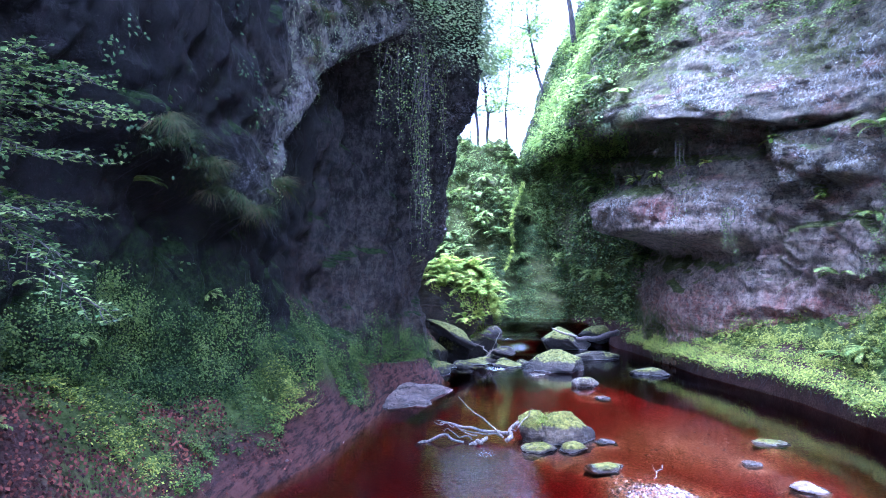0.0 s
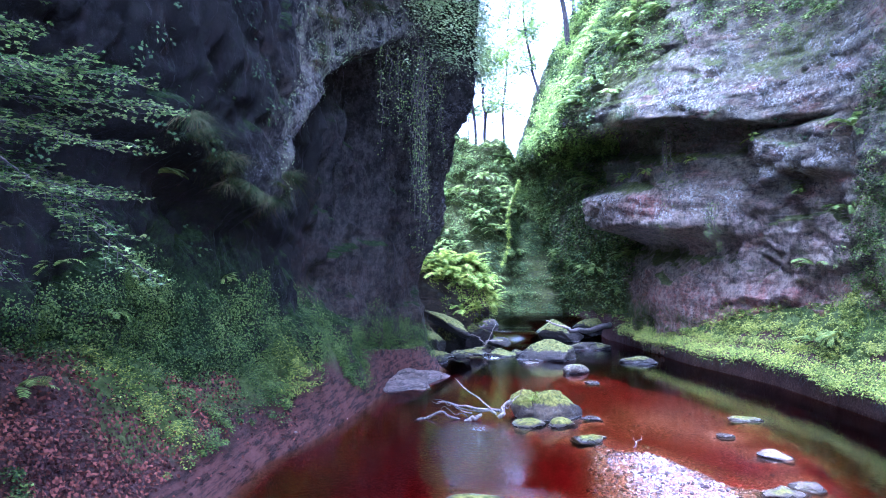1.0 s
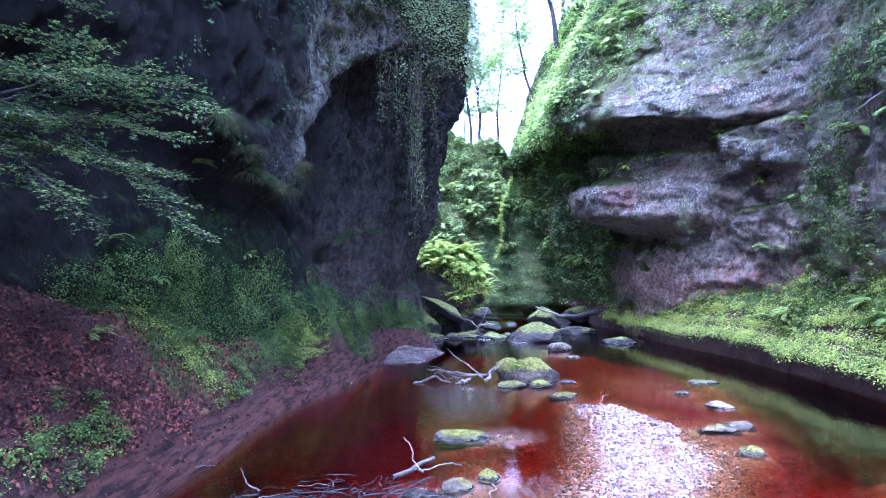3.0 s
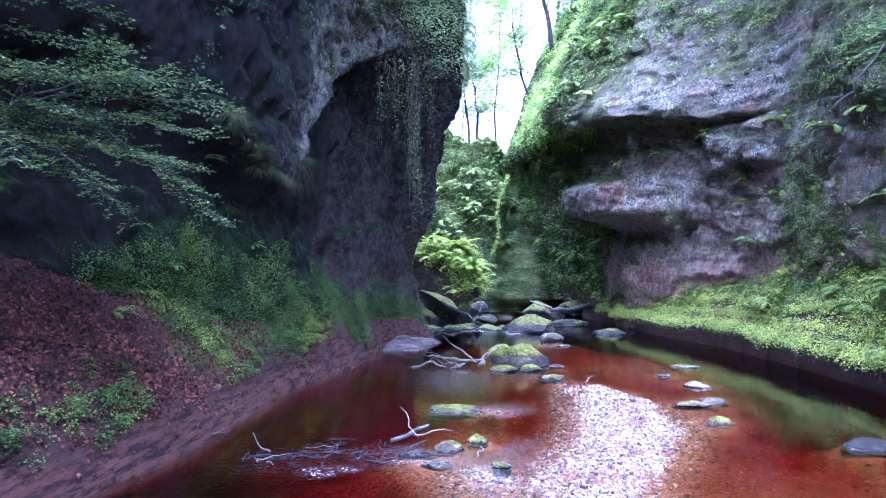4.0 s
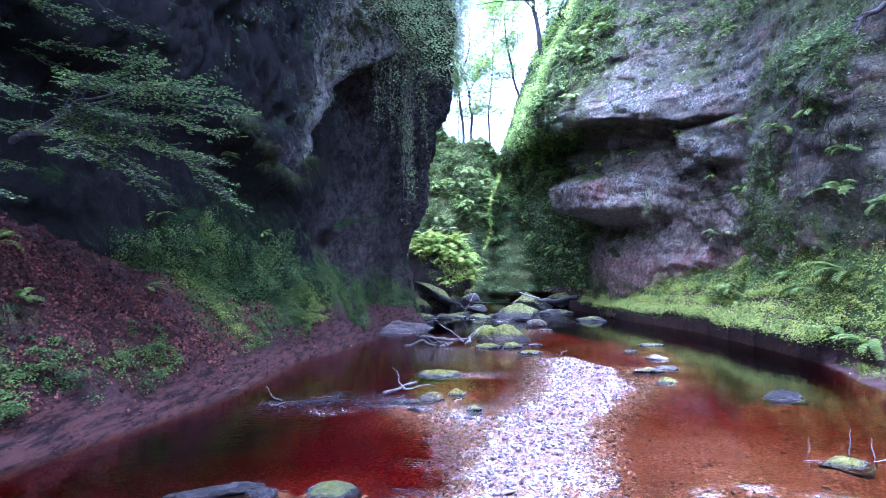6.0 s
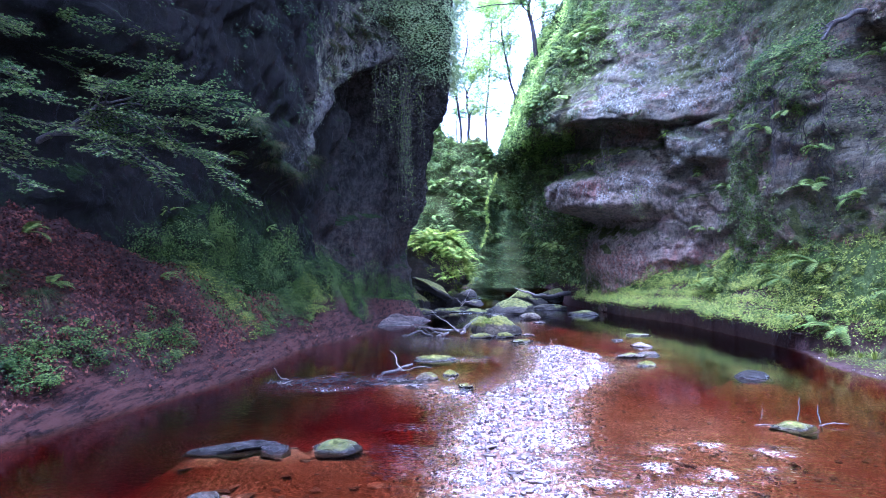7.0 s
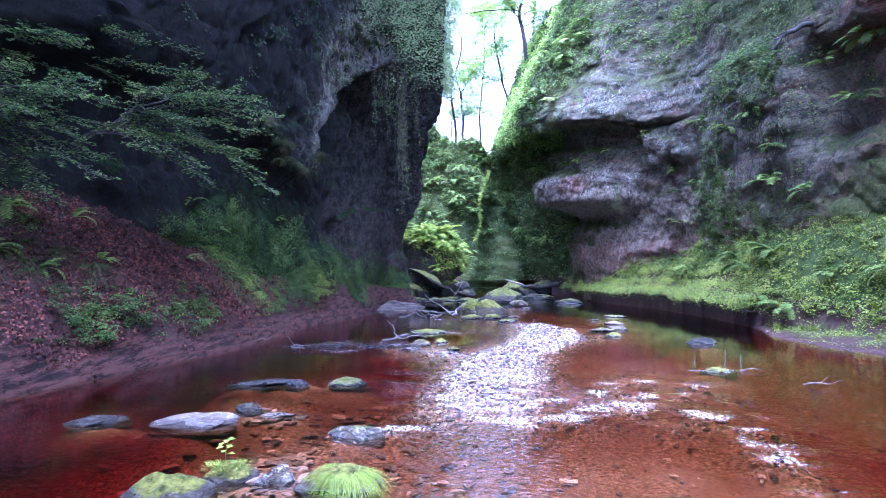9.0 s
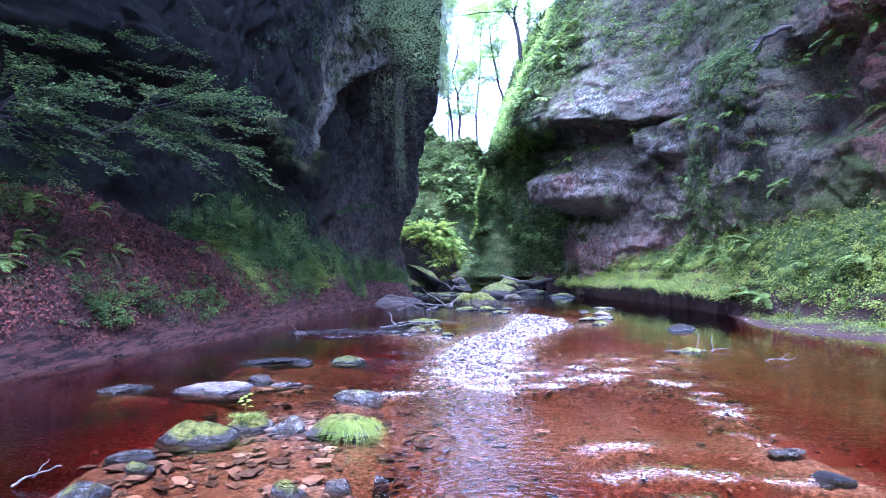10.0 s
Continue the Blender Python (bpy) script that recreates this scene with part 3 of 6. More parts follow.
mat_pebble = pebble_material("wet_pebbles", 0.14, [(0.05, (0.04, 0.03, 0.028)), (0.4, (0.105, 0.085, 0.08)), (0.65, (0.16, 0.125, 0.115)), (0.95, (0.38, 0.36, 0.35))])
mat_shoal = pebble_material("shoal_stones", 0.3, [(0.1, (0.03, 0.022, 0.018)), (0.5, (0.08, 0.058, 0.046)), (0.8, (0.14, 0.115, 0.10)), (0.97, (0.30, 0.275, 0.26))])
mat_under = pebble_material("stream_bed_stones", 0.5, [(0.05, (0.025, 0.018, 0.014)), (0.45, (0.068, 0.046, 0.032)), (0.75, (0.13, 0.09, 0.065)), (0.97, (0.34, 0.27, 0.22))])


# ---- building blocks ----
def raw_mesh(name, verts, faces, material, smooth_faces=True, attributes=None):
    """A mesh from arrays of corners and of triangles or quads."""
    verts, faces = np.asarray(verts, np.float32), np.asarray(faces, np.int32)
    me = bpy.data.meshes.new(name)
    me.vertices.add(len(verts))
    me.vertices.foreach_set("co", verts.ravel())
    count, sides = faces.shape
    me.loops.add(count * sides)
    me.loops.foreach_set("vertex_index", faces.ravel())
    me.polygons.add(count)
    me.polygons.foreach_set("loop_start", np.arange(count, dtype=np.int32) * sides)
    me.polygons.foreach_set("use_smooth", np.full(count, smooth_faces))
    me.update(calc_edges=True)
    for key, values in (attributes or {}).items():
        me.attributes.new(key, "FLOAT", "POINT").data.foreach_set("value", np.asarray(values, np.float32).ravel())
    me.materials.append(material)
    return me


def grid_mesh(name, points, material, flip=False, attributes=None):
    rows, cols, _ = points.shape
    a = np.arange(rows * cols).reshape(rows, cols)
    quads = np.stack([a[:-1, :-1], a[1:, :-1], a[1:, 1:], a[:-1, 1:]], -1).reshape(-1, 4)
    return raw_mesh(name, points.reshape(-1, 3), quads[:, ::-1] if flip else quads, material, True, attributes)


def part(name, mesh, parent, label="", at=None, kind=""):
    ob = tagged(new(name, mesh), kind=kind)
    ob.parent = parent
    if at is not None:
        ob.matrix_basis = at
    return tagged(ob, label)


def thing(name, label, category, at=None, group="", kind="", mesh=None):
    ob = new(name, mesh)
    if at is not None:
        ob.matrix_basis = at if isinstance(at, Matrix) else Matrix.Translation(at)
    return tagged(ob, label, category, group, kind)


rng = np.random.default_rng(7)


def frames_from(normals, spin):
    """Side and along vectors for leaves that lie across the normals, turned by spin."""
    n = normals / np.linalg.norm(normals, axis=1, keepdims=True)
    helper = np.where(np.abs(n[:, 2:3]) < 0.9, np.array([[0, 0, 1.0]]), np.array([[1.0, 0, 0]]))
    u = np.cross(helper, n)
    u /= np.linalg.norm(u, axis=1, keepdims=True)
    v = np.cross(n, u)
    c, s = np.cos(spin)[:, None], np.sin(spin)[:, None]
    return u * c + v * s, v * c - u * s, n


SMALL_LEAF = np.array([(0, 0, 0), (-0.34, 0.5, 0.10), (0.34, 0.5, 0.10), (0, 1.0, -0.05)])
SMALL_LEAF_FACES = np.array([(0, 2, 1), (1, 2, 3)])
BLADE = np.array([(-0.5, 0, 0), (0.5, 0, 0), (-0.35, 0.5, 0.22), (0.35, 0.5, 0.22), (0, 1.0, 0.16)])
BLADE_FACES = np.array([(0, 1, 2), (1, 3, 2), (2, 3, 4)])


def leaves_mesh(name, places, normals, sizes, material, spin=None, width=1.0, template=SMALL_LEAF, faces=SMALL_LEAF_FACES):
    count = len(places)
    spin = rng.uniform(0, 2 * math.pi, count) if spin is None else spin
    u, v, n = frames_from(normals, spin)
    s = np.asarray(sizes)[:, None, None]
    t = template * (width, 1, 1)
    verts = places[:, None] + s * (t[None, :, :1] * u[:, None] + t[None, :, 1:2] * v[:, None] + t[None, :, 2:] * n[:, None])
    index = (faces[None] + (np.arange(count) * len(t))[:, None, None]).reshape(-1, 3)
    return raw_mesh(name, verts.reshape(-1, 3), index, material, False)


def surface_normal(f, a, b, e=0.12):
    """Slopes of f over its two variables."""
    return (f(a + e, b) - f(a - e, b)) / (2 * e), (f(a, b + e) - f(a, b - e)) / (2 * e)


def on_ground(count, x0, x1, y0, y1, keep):
    """Random places on the ground in a box, kept where keep(x, y, z) is over a random number; with normals."""
    x, y, luck = rng.uniform(x0, x1, count), rng.uniform(y0, y1, count), rng.uniform(0, 1, count)
    share = keep(x, y, 0 * x)
    x, y, luck, share = (a[share > luck] for a in (x, y, luck, share))
    z = ground(x, y)
    gx, gy = surface_normal(ground, x, y)
    tilt = np.sqrt(1 + gx**2 + gy**2)
    ok = share * np.minimum(tilt, 3.5) / 3.5 > luck
    n = np.stack([-gx, -gy, np.ones(len(x))], 1)[ok]
    return np.stack([x, y, z], 1)[ok], n / np.linalg.norm(n, axis=1, keepdims=True)


def on_wall(f, sign, count, y0, y1, z0, z1, keep):
    """Random places on a cliff x = f(y, z), as on_ground; sign: the way its face looks along x."""
    y, z = rng.uniform(y0, y1, count), rng.uniform(z0, z1, count)
    x = f(y, z)
    gy, gz = surface_normal(f, y, z, 0.15)
    tilt = np.sqrt(1 + gy**2 + gz**2)
    ok = keep(x, y, z) * np.minimum(tilt, 3) / 3 > rng.uniform(0, 1, count)
    n = np.stack([np.ones(count), -gy, -gz], 1)[ok] * sign
    return np.stack([x, y, z], 1)[ok], n / np.linalg.norm(n, axis=1, keepdims=True)


def loosened(normals, amount, up=0.0):
    n = normals + rng.normal(0, amount, normals.shape) + (0, 0, up)
    return n / np.linalg.norm(n, axis=1, keepdims=True)


def tube_mesh(name, paths, material, sides=6):
    """Tapered round stems along lists of (x, y, z, radius)."""
    verts, quads, base = [], [], 0
    for path in paths:
        p = np.array(path, float)
        along = np.gradient(p[:, :3], axis=0)
        along /= np.linalg.norm(along, axis=1, keepdims=True) + 1e-9
        u, v, _ = frames_from(along, np.zeros(len(p)))
        a = np.linspace(0, 2 * math.pi, sides, endpoint=False)
        ring = p[:, None, :3] + p[:, None, 3:] * (np.cos(a)[None, :, None] * u[:, None] + np.sin(a)[None, :, None] * v[:, None])
        verts.append(ring.reshape(-1, 3))
        i = np.arange(len(p) - 1)[:, None] * sides
        j = np.arange(sides)[None]
        k = (j + 1) % sides
        quads.append((np.stack([i + j, i + k, i + sides + k, i + sides + j], -1) + base).reshape(-1, 4))
        base += len(p) * sides
    return raw_mesh(name, np.concatenate(verts), np.concatenate(quads), material)


def wander(start, end, count, sag, wobble, r0, r1, seed):
    """A crooked path from start to end that sags in between."""
    t = np.linspace(0, 1, count)
    p = np.outer(1 - t, start) + np.outer(t, end)
    p[:, 2] -= sag * 4 * t * (1 - t)
    env = np.sin(math.pi * t) ** 0.5
    for k in range(3):
        p[:, k] += wobble * env * fbm(t * 3.0, seed * 1.7, k * 5.1, 3, 90)
    return np.column_stack([p, r0 + (r1 - r0) * t])


def ball(level):
    bm = bmesh.new()
    bmesh.ops.create_icosphere(bm, subdivisions=level, radius=1)
    v = np.array([x.co for x in bm.verts])
    f = np.array([[x.index for x in y.verts] for y in bm.faces])
    bm.free()
    return v, f


BALLS = {k: ball(k) for k in (1, 2, 4, 5)}


def rock_mesh(name, size, seed, material, level=4, flat=0.35, moss=0.6, lichen=0.3, angular=0.25, foot=0.0):
    """A worn boulder: a ball cut by random planes, then roughened. Its base is at z = 0."""
    v, f = BALLS[level]
    r = np.random.default_rng(seed)
    p = v.copy()
    for _ in range(10):
        n = r.normal(size=3) * (1, 1, 0.8)
        n /= np.linalg.norm(n)
        d = p @ n
        cut = r.uniform(0.52, 0.86)
        p = p - np.outer(np.clip(d - cut, 0, None) * (1 - angular * 0.2), n)
    p = p / (np.abs(p).max(0) * 0.97)
    p = p * (1 + 0.13 * fbm(v[:, 0] * 1.2 + seed, v[:, 1] * 1.2, v[:, 2] * 1.2, 4, seed, 0.45)[:, None])
    q = p * np.array(size) / 2
    q = q + v * 0.014 * fbm(q[:, 0] * 12, q[:, 1] * 12, q[:, 2] * 12 + seed, 3, seed + 5)[:, None]
    q[:, 2] += size[2] * flat / 2
    q[:, :2] *= (1.1 - 0.28 * smooth(0, 1, q[:, 2] / q[:, 2].max()))[:, None]
    low = q[:, 2].min()
    sunk = np.clip(-q[:, 2] / max(-low, 0.02), 0, 1)
    q[:, 2] = np.where(q[:, 2] < 0, q[:, 2] * max(1.0, foot / max(-low, 0.02)), q[:, 2])
    if foot > 0:
        q[:, :2] *= (1 + 0.35 * sunk)[:, None]
    top = smooth(0.05, 0.75, v[:, 2]) * moss * 1.5 + 0.3 * fbm(v[:, 0] * 2, v[:, 1] * 2, v[:, 2] * 2, 2, seed + 9) * (moss > 0)
    return raw_mesh(name, q, f, material, True, {"moss": top - (0.4 if moss == 0 else 0), "lichen": np.full(len(v), lichen), "red": 0 * top, "wet": smooth(0.05, 0.015, q[:, 2] + 0.02 * fbm(v[:, 0] * 3, v[:, 1] * 3, 0, 2, seed)) * smooth(-0.05, -0.01, q[:, 2]) * (foot > 0)})


# ---- setting: ground, cliffs, water ----
def build_setting():
    # ground of the gorge
    xs = np.linspace(-12, 14, 300)
    ys = np.concatenate([np.linspace(-16, -6, 50), np.linspace(-5.9, 12, 230), np.linspace(12.1, 34, 110)])
    X, Y = np.meshgrid(xs, ys)
    Z = ground(X, Y)
    dl, dr, db = shore_left(Y) - X, X - shore_right(Y), X - bank_right(Y)
    mud = np.clip(smooth(-0.1, 0.05, dl) * smooth(0.75, 0.45, dl + 0.15 * vnoise(X * 1.5, Y * 1.5, 0, 31)) + 0.2 * smooth(-0.1, 0.05, dr) * smooth(0.05, -0.1, db), 0, 1)
    bed = smooth(0.05, -0.1, np.maximum(dl, dr)) * smooth(18.0, 16.5, Y) * smooth(0.08, 0.02, Z)
    moss = np.clip(smooth(0.4, 1.0, dl) * (0.2 + 0.65 * smooth(4.5, 6.5, Y)) + smooth(0, 0.3, db) * 0.7 + smooth(0.3, 0.8, dr) * (db < 0) * 0.5, 0, 1)
    me = grid_mesh("ground", np.stack([X, Y, Z], -1), mat_ground, True, {"mud": mud, "bed": bed, "moss": moss})
    tagged(new("ground", me), "stream bed with muddy banks of dark red soil", "ground", kind="structure")

    # left cliff, with the woodland floor on its top
    ys, zs = np.concatenate([np.linspace(-16, 4, 80), np.linspace(4.1, 17, 320), np.linspace(17.1, 30, 40)]), np.linspace(-0.6, 14, 190)
    Y, Z = np.meshgrid(ys, zs)
    X = left_x(Y, Z)
    moss = 0.15 + 0.25 * vnoise(Y * 0.4, Z * 0.4, 0, 33) + 0.35 * smooth(4.5, 2.2, Z) * smooth(12, 9, Y)
    gz = np.gradient(X, zs, axis=0)
    moss = moss + 0.7 * smooth(0.3, 1.0, -gz)
    lichen = smooth(-0.3, 0.6, Z - rim_left(Y)) * smooth(1.6, 0.4, Z - rim_left(Y)) * smooth(7.5, 9, Y)
    out = np.linspace(0.5, 30, 14)
    top = np.stack([X[-1][None] - out[:, None], np.repeat(ys[None], 14, 0), 14 + 0.25 * out[:, None] + 0.5 * fbm(ys[None] * 0.4, out[:, None] * 0.4, 0, 3, 35)], -1)
    pts = np.concatenate([np.stack([X, Y, Z], -1), top])
    fill = np.zeros((14, len(ys)))
    # pale: drier lichened buttress and lip, with light on them put into the colour
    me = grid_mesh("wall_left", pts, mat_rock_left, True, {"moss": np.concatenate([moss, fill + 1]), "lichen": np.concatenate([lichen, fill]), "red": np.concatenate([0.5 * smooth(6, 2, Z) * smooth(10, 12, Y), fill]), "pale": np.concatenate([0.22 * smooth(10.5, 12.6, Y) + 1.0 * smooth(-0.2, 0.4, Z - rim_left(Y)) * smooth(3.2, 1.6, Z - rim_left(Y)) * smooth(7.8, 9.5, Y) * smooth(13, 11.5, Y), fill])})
    tagged(new("wall_left", me), "overhanging sandstone cliff with a deep hollow, its shade in the colour", "cliff", kind="structure")

    # right cliff
    ys, zs = np.concatenate([np.linspace(-16, 2, 50), np.linspace(2.1, 23, 370), np.linspace(23.1, 38, 60)]), np.linspace(-0.6, 15, 220)
    Y, Z = np.meshgrid(ys, zs)
    X = right_x(Y, Z)
    gz = np.gradient(X, zs, axis=0)
    lh, bb = lip_height(Y), block_base(Y)
    moss = 0.05 + 0.30 * vnoise(Y * 0.5, Z * 0.5, 0, 36) + 0.8 * smooth(0.5, 1.4, gz) + 0.65 * smooth(20.5, 22.5, Y) + 0.5 * smooth(11, 8, Y) * smooth(5, 3, Z) + 0.45 * smooth(0.2, 1.5, Z - lh) + 0.5 * smooth(2.2, 1.2, Z) - 0.5 * smooth(0.0, 0.3, Z - bb) * smooth(1.4, 1.0, Z - bb) * (block_right(Y) > 0.3)
    lichen = 0.6 * smooth(0.0, 0.5, Z - lh) * smooth(3.0, 1.5, Z - lh) * smooth(19, 16, Y) * smooth(11.5, 13, Y) + smooth(0.1, 0.4, Z - bb) * smooth(1.5, 0.8, Z - bb) * (block_right(Y) > 0.2) * 0.8 + 0.12 + 0.8 * smooth(5, 5.5, Z) * smooth(6.5, 6.1, Z) * smooth(12.4, 13, Y) * smooth(15, 14.4, Y)
    red = 0.15 + 0.5 * smooth(3.2, 1.5, Z) + 0.9 * np.exp(-((Y - 17.6) / 0.7) ** 2 - ((Z - bb - 0.7) / 0.35) ** 2) + 0.4 * smooth(8, 5, Y)
    top = np.stack([X[-1][None] + out[:, None], np.repeat(ys[None], 14, 0), 15 + 0.3 * out[:, None] + 0.5 * fbm(ys[None] * 0.4, out[:, None] * 0.4, 0, 3, 37)], -1)
    fill = np.zeros((14, len(ys)))
    pts = np.concatenate([np.stack([X, Y, Z], -1), top])
    me = grid_mesh("wall_right", pts, mat_rock_right, False, {"moss": np.concatenate([moss, fill + 1]), "lichen": np.concatenate([lichen, fill]), "red": np.concatenate([red, fill]), "pale": np.concatenate([0.85 * smooth(5.0, 3.9, Z) * smooth(9, 11, Y) + 0.6 * smooth(0.0, 0.3, Z - bb) * smooth(1.6, 1.2, Z - bb) * (block_right(Y) > 0.2), fill])})
    tagged(new("wall_right", me), "red sandstone cliff with ledges, lichen and an overhanging block", "cliff", kind="structure")

    # head of the gorge, and an unseen wall added to close it behind
    xs, zs = np.linspace(-7, 8, 150), np.linspace(-0.6, 9.6, 110)
    X, Z = np.meshgrid(xs, zs)
    Z = -0.6 + (Z + 0.6) * (back_top(X) + 0.6) / 10.2
    Y = back_y(X, Z)
    top = np.stack([np.repeat(xs[None], 16, 0), Y[-1][None] + np.linspace(0.4, 60, 16)[:, None], back_top(xs)[None] + 0.03 * np.linspace(0, 30, 16)[:, None] + 0.2 * fbm(xs[None] * 0.6, np.linspace(0, 9, 16)[:, None], 0, 3, 38)], -1)
    pts = np.concatenate([np.stack([X, Y, Z], -1), top])
    one = np.ones(pts.shape[:2])
    me = grid_mesh("wall_back", pts, mat_rock_right, False, {"moss": one * 0.75, "lichen": one * 0, "red": one * 0})
    tagged(new("wall_back", me), "mossy cliff at the head of the gorge", "cliff", kind="structure")
    X, Z = np.meshgrid(np.linspace(-12, 15, 120), np.linspace(-0.6, 14, 60))
    Y = -15 + 0.6 * fbm(X * 0.5, Z * 0.5, 0, 4, 39) - 0.2 * Z
    one = np.ones(X.shape)
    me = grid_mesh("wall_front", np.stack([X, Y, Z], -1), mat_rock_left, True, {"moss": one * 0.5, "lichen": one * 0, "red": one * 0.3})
    tagged(new("wall_front", me), "unseen mossy cliff added to close the gorge, in the shaded rock", "cliff", kind="structure")

    # water
    xs = np.linspace(-7, 9.5, 220)
    ys = np.concatenate([np.linspace(-14.5, -6, 20), np.linspace(-5.95, 5, 190), np.linspace(5.08, 27.5, 110)])
    X, Y = np.meshgrid(xs, ys)
    r = riffle(X, Y)
    level = water_level(X, Y)
    depth = np.clip(level - ground(X, Y), 0, 1)
    Z = level + 0.012 * r * fbm(X * 5, Y * 5, 0, 3, 44)
    me = grid_mesh("water", np.stack([X, Y, Z], -1), mat_water, True, {"waves": waves(X, Y), "depth": depth, "foam_glints": foam_glints(X, Y)})
    tagged(new("water", me), "clear red-brown peaty stream with broken riffles", "water", kind="structure")


build_setting()


# ---- rocks in the stream ----
def boulder(label, x, y, size, seed, turn=0.0, moss=0.6, lichen=0.2, sink=0.5, name="boulder", category="boulder", z=None, tilt=0.0, roll=0.0):
    base = 0.0 if z is None else z
    size = (size[0], size[1], size[2] * (0.75 if z is None else 1))
    lichen = lichen * (0.25 if y > 17 else 1)
    level = 5 if max(size) > 0.8 else 4
    foot = 0.0 if z is not None else float(np.clip(0.03 - ground(x, y), 0.05, 0.35))
    # past y 17 the dark rock also carries the cliffs' shade in its colour
    me = rock_mesh(name, size, seed, mat_pale if "pale" in label and moss < 0.1 else mat_wet_shaded_rock if "dark" in label or y > 17 else mat_boulder, level, 1 - 2 * sink, moss, lichen, foot=foot)
    return thing(name, label, category, pose(x, y, base, tilt, roll, turn), mesh=me)


def build_rocks():
    b = boulder
    b("large boulder topped with bright green moss in the stream", 1.98, 10.6, (0.95, 0.85, 1.0), 3, 10, 0.9, 0.1, 0.3)
    b("tall mossy boulder leaning on the large one", 1.45, 10.75, (0.85, 0.75, 0.95), 67, 40, 1.0, 0.1, 0.3)
    b("flat pale mossy stone beside the large boulder", 1.38, 9.95, (0.68, 0.5, 0.32), 4, 5, 0.55, 0.5)
    b("small mossy stone beside the large boulder", 1.98, 10.0, (0.5, 0.42, 0.34), 5, 40, 0.6)
    b("low stone with patches of moss in the riffle", 2.36, 9.1, (0.55, 0.4, 0.2), 6, 0, 0.7)
    b("flat wet stone awash in the stream", 2.62, 10.45, (0.36, 0.3, 0.1), 7, 0, 0, 0.4)
    b("grey triangular boulder in the stream", 3.2, 15.5, (0.75, 0.6, 0.62), 8, 20, 0.3, 0.5)
    b("small flat stone awash in the stream", 3.35, 14.0, (0.35, 0.25, 0.12), 9, 0, 0, 0.3)
    b("rounded mossy boulder by the dark pool", 5.36, 17.2, (0.9, 0.6, 0.48), 10, 0, 0.4, 0.3)
    b("long flat-topped boulder at the head of the pool", 2.75, 17.9, (1.9, 1.2, 1.15), 11, -12, 0.55, 0.3, 0.3)
    b("long low slab beside the fallen log", 4.5, 20.1, (1.5, 0.8, 0.62), 12, -4, 0.3, 0.3)
    b("large mossy boulder behind the fallen log", 3.8, 22.6, (2.0, 1.5, 1.5), 13, 10, 0.7, 0.2, 0.3)
    b("broad dark mossy stone at the cascade", 1.45, 18.5, (0.95, 0.7, 0.42), 14, 0, 0.55)
    b("small upright dark stone at the cascade", 2.02, 17.6, (0.36, 0.32, 0.5), 15, 0, 0.0, 0.5)
    b("flat stone awash below the cascade", 2.15, 17.0, (0.6, 0.4, 0.14), 16, 0, 0.2)
    b("tilted mossy slab at the foot of the cliff", -0.25, 19.2, (1.9, 1.2, 0.5), 17, 10, 0.9, 0.1, 0.5, z=0.85, roll=26)
    r = np.random.default_rng(77)
    for i, (x, y) in enumerate([(0.75, 19.3), (1.35, 19.3), (1.0, 20.1), (0.05, 18.3), (1.95, 19.0)]):
        s = r.uniform(0.4, 0.7)
        b("dark wet rock in the cascade", x, y, (s * 1.3, s * 0.8, s * r.uniform(0.35, 0.6)), 300 + i, r.uniform(0, 180), 0.35, 0.2, 0.5, z=float(water_level(x, y)) + 0.02)
    b("dark boulder under the mossy slab", -0.45, 19.7, (1.3, 1.0, 1.1), 61, 30, 0.3, 0.1, 0.5, z=0.25)
    b("dark boulder under the fern mound", 0.6, 20.3, (1.2, 1.0, 1.2), 62, 70, 0.4, 0.1, 0.5, z=0.4)
    b("mossy boulder at the cliff foot", -1.0, 18.9, (1.1, 1.0, 0.9), 63, 0, 0.6, 0.1, 0.5, z=0.3)
    b("dark boulder in the upper stream", 1.2, 23.6, (1.0, 0.8, 0.5), 65, 50, 0.3, 0.4, 0.5, z=0.45)
    b("mossy boulder beneath the tall cliff", 5.4, 23.6, (1.6, 1.2, 0.9), 66, 20, 0.5, 0.2, 0.5, z=0.3)
    b("dark mossy boulder by the cascade", 0.5, 18.9, (0.95, 0.8, 0.4), 18, 0, 0.5)
    b("dark mossy boulder against the cliff foot", -0.75, 18.0, (1.1, 0.8, 0.55), 19, 20, 0.55)
    b("pale boulder against the cliff foot", -0.55, 17.1, (0.8, 0.6, 0.5), 20, 60, 0.25, 0.6)
    b("dark mossy boulder on the cascade steps", 0.95, 20.7, (0.8, 0.8, 0.6), 21, 0, 0.6, 0.0, z=0.2)
    b("small flat dark boulder on the cascade steps", 1.4, 19.7, (0.8, 0.5, 0.4), 23, 0, 0.3, z=0.25)
    b("rounded mossy stone in the riffle", 0.4, 6.25, (0.72, 0.55, 0.36), 24, 0, 0.75, 0.3)
    b("small mossy stone by the twig dam", 0.43, 4.2, (0.36, 0.3, 0.24), 25, 0, 0.4, 0.3)
    b("small bright mossy stone by the twig dam", 0.8, 4.55, (0.3, 0.26, 0.22), 26, 0, 1.0)
    b("small bright mossy stone in the riffle", 1.02, 3.55, (0.2, 0.18, 0.16), 27, 0, 1.0)
    b("flat grey stone at the twig dam", 0.0, 3.95, (0.4, 0.24, 0.14), 68, 20, 0, 0.3)
    b("low pale stone at the twig dam", 0.28, 3.6, (0.34, 0.2, 0.1), 69, 10, 0, 0.4)
